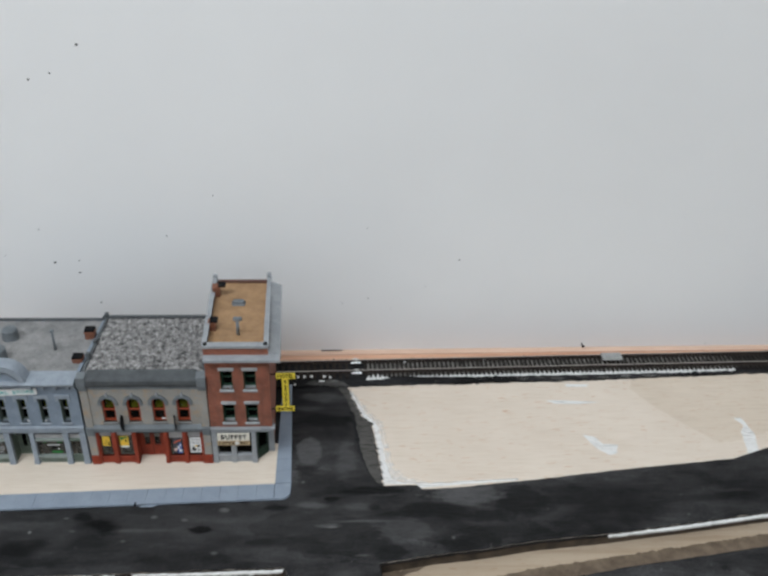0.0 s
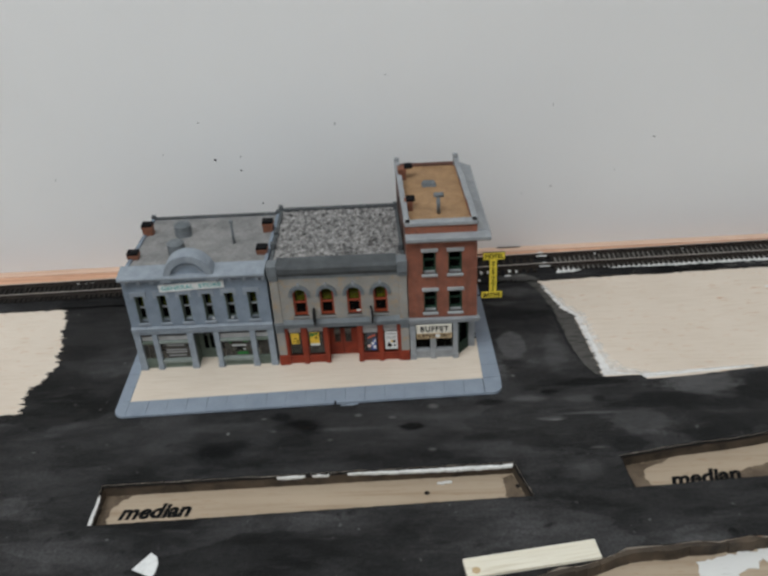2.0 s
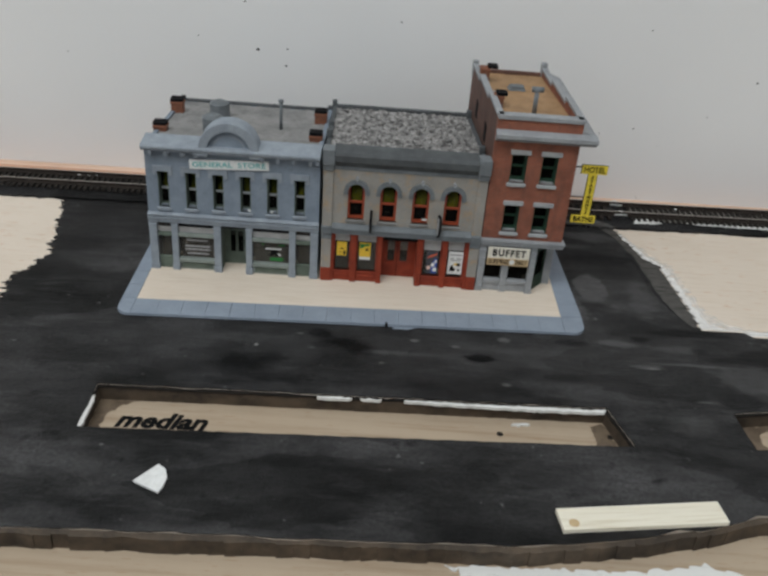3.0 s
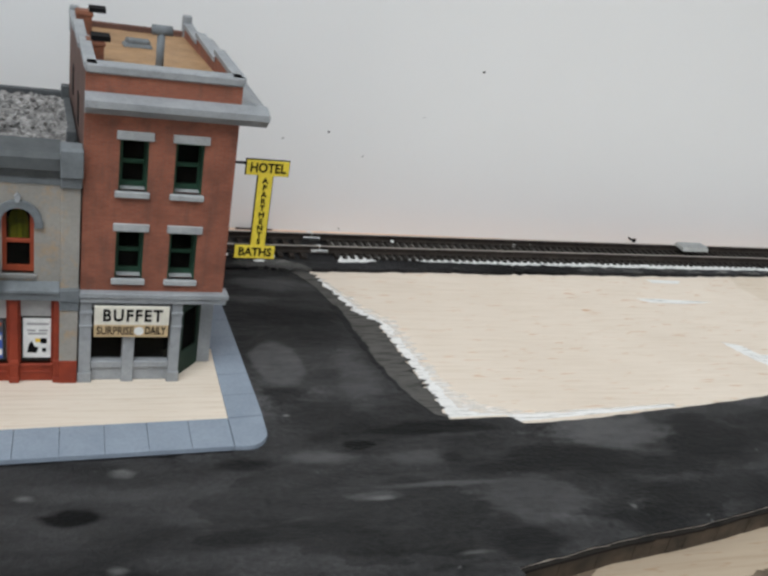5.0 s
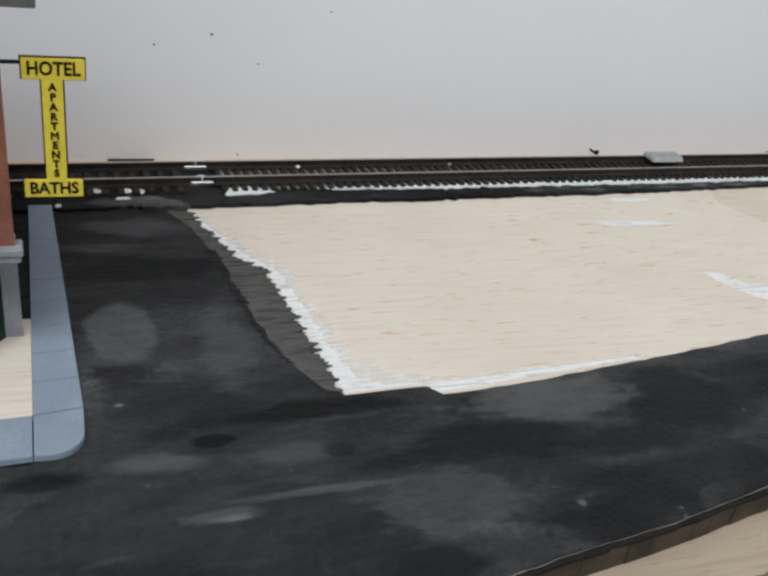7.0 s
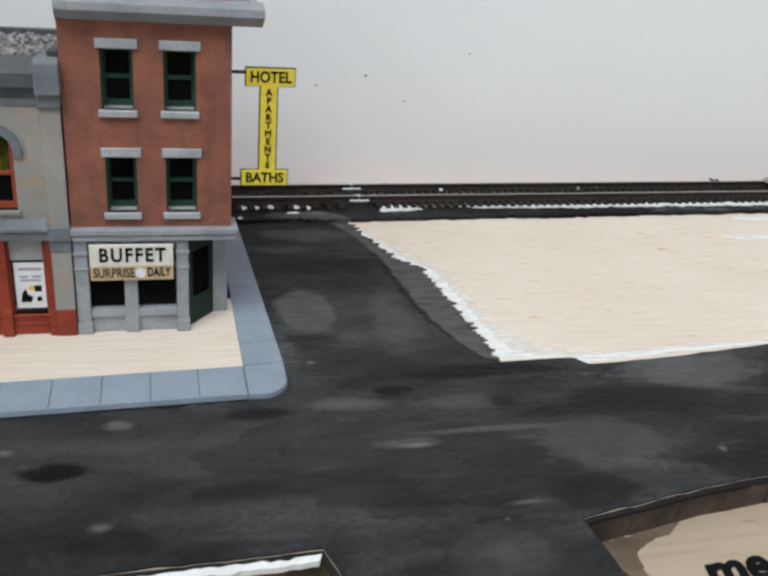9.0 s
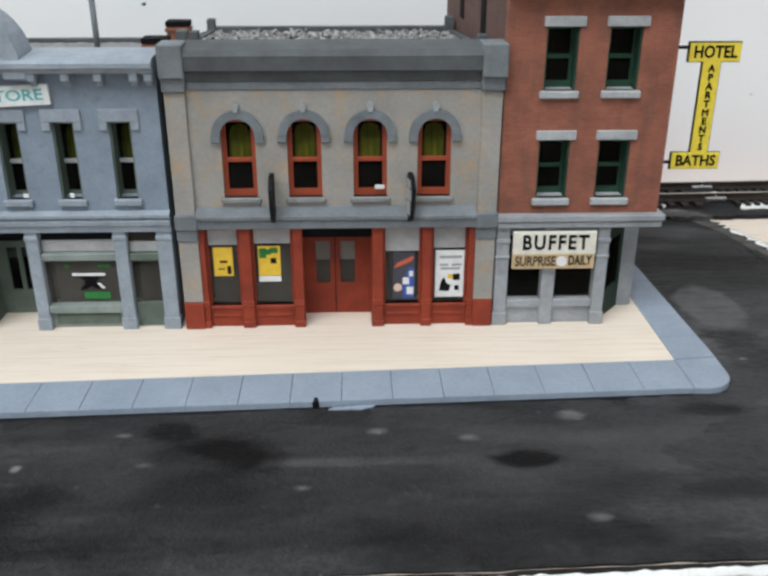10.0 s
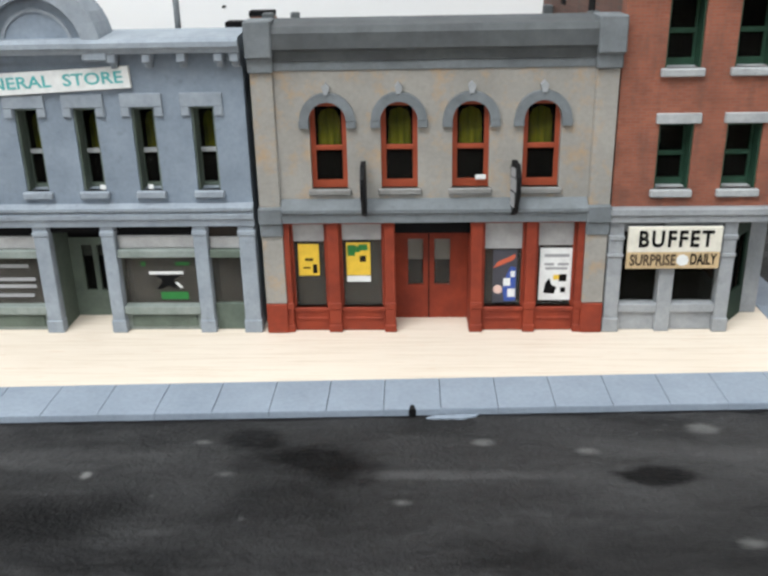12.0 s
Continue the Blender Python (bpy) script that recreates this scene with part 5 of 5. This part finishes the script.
for x, side in ((16.8, -1), (38.9, 1)):
    blade = thing("blade_sign", "small black blade sign hung on the theatre wall", "sign", "blade signs", at=(x, 0, 20.2), turn=5 + 9 * max(0, side) - 8 * max(0, -side))
    bm = bmesh.new()
    pts = [(-0.7, 0.0), (-1.6, -0.2), (-2.4, 0.4), (-3.3, 3.0), (-3.6, 6.0), (-2.8, 7.7), (-1.2, 8.2), (-0.7, 7.4)]
    a = [bm.verts.new((-0.35 * MM, y * MM, z * MM)) for y, z in pts]
    b = [bm.verts.new((0.35 * MM, y * MM, z * MM)) for y, z in pts]
    bm.faces.new(a)
    bm.faces.new(b[::-1])
    for i in range(len(pts)):
        j = (i + 1) % len(pts)
        bm.faces.new([a[j], a[i], b[i], b[j]])
    part("plate", bm, BLACK, blade)
    part("pale_face", boxes((-0.41, -0.33, -2.7, -0.9, 1.2, 3.4), (-0.41, -0.33, -3.2, -0.9, 3.7, 5.6), (-0.41, -0.33, -2.8, -1.0, 5.8, 7.2)), PRINTGREY, blade, "pale mottled print")
    part("bracket", boxes((-0.15, 0.15, -0.8, 0.1, 1.0, 1.4), (-0.15, 0.15, -0.8, 0.1, 6.6, 7.0)), BLACK, blade)

# handwriting on the slot floors
for x, y, turn in ((-37.8, -72.2, 1.5), (155.0, -65.2, 5.0)):
    word = fit_width(lettering("handwriting", "median", INK, None, 6.4, (x, y, -6.4), (0, 0, turn), lean=0.3, bold=0.36), 25.5)
    tagged(word, "the word median handwritten in black marker on the wood", "handwriting")

# ---- track along the wall ----
along_wall(structure("peach_strip", boxes((-905, 905, -46.0, -4.4, -24, -6.4), bevel=0.25), PEACH, "peach-tinted bare strip of board below the track"))
along_wall(structure("peach_strip", boxes((-905, 905, -4.3, 0, -24, -5.9), bevel=0.25), PALEPEACH, "paler peach-tinted board at the wall's foot"))
bed = ragged([(-890, 55.4), (-60, 55.6), (90, 56.4), (112, 56.3), (150, 56.4), (196, 56.6), (230, 56.8), (303, 58.6), (345, 60), (420, 58), (890, 58), (890, 78.0), (-890, 78.0)], 2.0, 0.28, 41)
askew(structure("roadbed", sheet(bmesh.new(), bed, [], -6.6, -0.35), BED, "black painted roadbed under the track"))
track = thing("railway_track", "small-gauge model railway track with dull metal rails on dark ties", "railway track")
CENTRE, GAUGE = 69.8, 9.0
for y in (CENTRE - GAUGE / 2, CENTRE + GAUGE / 2):
    bm = bmesh.new()
    pts = [(-0.75, 0.5), (0.75, 0.5), (0.75, 0.75), (0.2, 0.95), (0.2, 1.8), (0.4, 1.95), (0.4, 2.35), (-0.4, 2.35), (-0.4, 1.95), (-0.2, 1.8), (-0.2, 0.95), (-0.75, 0.75)]
    profile(bm, [(y + a, b) for a, b in pts], -420, 118.4)
    rail = part("rail", bm, RAILRUST, track)
    part("rail_head", boxes((-420, 118.4, y - 0.36, y + 0.36, 2.3, 2.42)), RAILMETAL, rail, "bare metal running surface")
    bm = bmesh.new()
    profile(bm, [(y + a, b) for a, b in pts], 118.8, 420)
    rail = part("rail", bm, RAILRUST, track)
    part("rail_head", boxes((118.8, 420, y - 0.36, y + 0.36, 2.3, 2.42)), RAILMETAL, rail, "bare metal running surface")
    part("rail_joiner", boxes((115.8, 121.2, y - 0.95, y + 0.95, 0.5, 1.5), bevel=0.25), STEEL, track, "bright metal rail joiner")
tie = mesh_of("tie", boxes((-0.62, 0.62, -7.6, 7.6, -0.4, 0.55), bevel=0.12), DUSTTIE)
wide_tie = mesh_of("tie", boxes((-0.75, 0.75, -7.8, 7.8, -0.4, 0.55), bevel=0.12), TIE)
rnd = random.Random(14)
for i in range(110):
    put("tie", tie, track, at=(123.5 + i * 2.35, CENTRE + rnd.gauss(0, 0.12), rnd.gauss(0, 0.04)))
for i in range(18):
    put("tie", wide_tie, track, at=(113.5 - i * 3.3, CENTRE + rnd.gauss(0, 0.2), rnd.gauss(0, 0.05)))

for i in range(124):
    put("tie", tie, track, at=(52.0 - i * 2.35, CENTRE + rnd.gauss(0, 0.12), rnd.gauss(0, 0.04)))
askew(track)

# plaster between and before the ties
tagged(askew(part("plaster_dust", sheet(bmesh.new(), ragged([(124, 63), (320, 63), (320, 77), (124, 77)], 1.5, 0.4, 53), [], -0.4, -0.2), DUSTBED, None)), "patchy pale plaster dust between the ties", "plaster", kind="structure")
for loop, seed in (([(146, 62.4), (160, 61.6), (190, 61.2), (230, 60.6), (280, 60.6), (318, 61.0), (318, 63.2), (280, 63.4), (230, 63.4), (190, 63.2), (160, 63.2), (146, 63.0)], 51), ([(123, 60.6), (131, 60.4), (135, 61.8), (131, 64.6), (125, 64.2)], 52)):
    tagged(askew(part("plaster_strip", sheet(bmesh.new(), ragged(loop, 1.1, 0.34, seed), [], -0.4, -0.05), PLASTER, None)), "uneven white plaster along the tie ends", "plaster", kind="structure")
for x, y, z, sx, sy, sz in ((118.0, 75.4, 1.4, 2.0, 1.1, 1.1), (118.6, 66.4, 1.4, 1.5, 1.0, 0.9), (121.8, 66.2, 1.2, 0.9, 0.8, 0.7), (91.2, 63.8, 0.0, 1.3, 1.3, 0.35), (95.0, 64.2, 0.0, 1.2, 1.4, 0.35), (101.3, 63.7, 0.0, 1.2, 1.2, 0.35), (104.4, 63.2, 0.0, 1.0, 1.2, 0.35), (88.0, 63.8, 0.0, 1.2, 1.3, 0.35), (181.5, 74.4, 0.6, 1.2, 0.7, 0.5), (186.0, 74.2, 0.6, 1.0, 0.7, 0.4), (192.0, 74.4, 0.6, 1.2, 0.6, 0.5), (207, 61.6, 0.0, 2.4, 0.8, 0.5), (229, 61.6, 0.0, 2.0, 0.8, 0.5), (138, 66.0, 0.7, 0.7, 0.7, 0.4), (144, 74.0, 0.7, 0.8, 0.6, 0.4), (100.5, 60.2, -0.2, 1.8, 0.6, 0.35), (86.8, 58.0, -0.5, 0.7, 0.9, 0.4), (-100, 74.5, 0.7, 1.3, 0.7, 0.5), (-104, 74.4, 0.7, 1.1, 0.7, 0.5), (-97, 74.6, 0.7, 1.0, 0.7, 0.5), (-128, 66, 0.6, 1.6, 0.8, 0.4), (-123, 66.4, 0.6, 1.3, 0.7, 0.4)):
    bm = bmesh.new()
    bmesh.ops.create_icosphere(bm, subdivisions=2, radius=MM)
    for v in bm.verts:
        k = 1 + 0.35 * noise.noise((v.co.x * 900 + x, v.co.y * 900 + y, v.co.z * 900))
        v.co = Vector((v.co.x * sx * k, v.co.y * sy * k, v.co.z * sz * k))
    tagged(askew(part("plaster_crumb", bm, PLASTER, None, at=(x, y, z))), "small white plaster crumb by the track", "plaster crumb", "plaster crumbs")

for i, (x, y, w, d) in enumerate(((204, 58.4, 7, 1.0), (213, 59.2, 5, 0.9), (222, 58.0, 8, 1.1), (236, 58.9, 6, 0.9), (246, 58.2, 7, 1.0), (258, 58.8, 6, 0.9), (270, 58.6, 8, 0.9), (160, 58.2, 5, 0.5), (182, 59.0, 6, 0.5))):
    loop = [(x - w / 2, y), (x - w / 4, y + d), (x + w / 3, y + d * 0.8), (x + w / 2, y - d * 0.3), (x, y - d)]
    tagged(askew(part("paint_smear", sheet(bmesh.new(), ragged(loop, 0.7, 0.25, 140 + i), [], -0.4, -0.27), THINPAINT, None)), "thin grey paint smear on the roadbed's edge", "paint", kind="structure")

ramp_piece = thing("rerailer", "ribbed pale grey plastic ramp lying over the rails", "track part", at=(254, 69.8, 2.3))
askew(ramp_piece)
bm = bmesh.new()
profile(bm, [(-0.6, 0.05), (4.9, 0.05), (4.5, 1.2), (0.0, 1.2)], -5.2, 5.2)
part("plate", bm, plain("pale_grey_plastic", (0.42, 0.42, 0.40), 0.5), ramp_piece)
for i in range(7):
    part("rib", boxes((-4.8 + i * 1.5, -4.1 + i * 1.5, 0.2, 4.3, 1.1, 1.5), bevel=0.1), WHITEGREY, ramp_piece)

nail = thing("nail", "small bent dark nail sticking out of the wall's foot", "nail", at=(243.5, -0.1, -3.6))
along_wall(nail)
bm = bmesh.new()
tube(bm, 0, 0, -2.8, 0.1, 0.34, axis="y", n=8)
part("shank", bm, SOOTSHADE, nail)
bm = bmesh.new()
tube(bm, 0.2, 0.3, -3.3, -2.7, 0.8, 0.7, axis="y", n=10)
part("head", bm, SOOTSHADE, nail)
bm = bmesh.new()
tube(bm, -1.2, -5.6, 99.5, 111.0, 0.34, 0.28, axis="x", n=8)
tagged(along_wall(part("twig", bm, TIE, None)), "thin dark wire offcut on the peach strip", "offcut")

# lumps of grey paint where the side street meets the track
tagged(part("paint_lump", sheet(bmesh.new(), ragged([(92, 57.6), (96, 60.4), (101, 60.0), (106, 61.6), (112, 58.8), (115, 56), (108, 55.6), (99, 56.4)], 1.0, 0.35, 61), [], -1.2, -0.2), THINPAINT, None), "lumpy grey paint at the street's end", "paint", kind="structure")

# ---- loose bits on the road ----
stick = thing("wood_strip", "pale flat wooden strip lying on the black road", "wood strip", at=(89.4, -103.0, -1.0), turn=8.3)
part("strip", boxes((-21.4, 21.4, -3.6, 3.6, 0.0, 1.4), bevel=0.12), STICKWOOD, stick)
bm = bmesh.new()
tube(bm, -18.2, -1.5, 1.38, 1.45, 1.4, 1.3, 10)
part("stain", bm, TANCARD, stick, "tan stain")
scrap = thing("card_scrap", "small white fan-shaped card scrap on the road", "card scrap", at=(-33, -100, -1.0), turn=0)
bm = sheet(bmesh.new(), [(-4.4, -1.6), (0.4, 4.8), (2.6, 3.2), (3.6, 0.4), (3.3, -3.0), (2.6, -5.0)], [], 0.02, 0.6)
part("card", bm, WHITECARD, scrap)
for x, y in ((57.8, -67.9), (89.9, -66.2)):
    bm = bmesh.new()
    tube(bm, 0, 0, -0.02, 0.05, 1.0, 0.85, 10)
    tagged(part("screw_hole", bm, EDGEWOOD, None, at=(x, y, -6.42)), "dark filled screw hole in the slot floor", "screw hole", "screw holes")
tagged(part("plaster_flake", sheet(bmesh.new(), ragged([(61.5, -64.1), (67, -63.7), (66.7, -62.7), (61.9, -63.1)], 0.8, 0.15, 71), [], -6.5, -6.1), PLASTER, None), "white plaster flake in the slot", "plaster flake")
for loop, seed in (([(142, -101.5), (150, -100), (155, -98.6), (163, -97.4), (170, -95.2), (192, -91), (214, -87), (214, -93), (197, -96.5), (180, -98.5), (168, -101.2), (169.4, -107), (167, -107), (163, -101), (159, -104.5), (155, -105.5), (151, -110), (145, -116), (138, -115.5), (141, -108)], 81), ([(40, -117), (86, -115.5), (104, -112), (112, -114), (122, -121), (102, -129), (60, -127)], 82)):
    tagged(part("plaster_splash", sheet(bmesh.new(), ragged(loop, 1.2, 0.4, seed), [], -6.5, -6.2), THINPLASTER, None), "white plaster splash on the underboard", "plaster", kind="structure")
for x, z, w in ((-23.7, 24.0, 0.45), (-16.2, 24.0, 0.4), (34.3, 25.05, 0.8)):
    tagged(part("paper_scrap", boxes((x - w, x + w, 0.3, 0.42, z, z + 0.75), bevel=0.05), WHITECARD, None), "tiny white paper scrap on the window sill", "paper scrap", "window scraps")
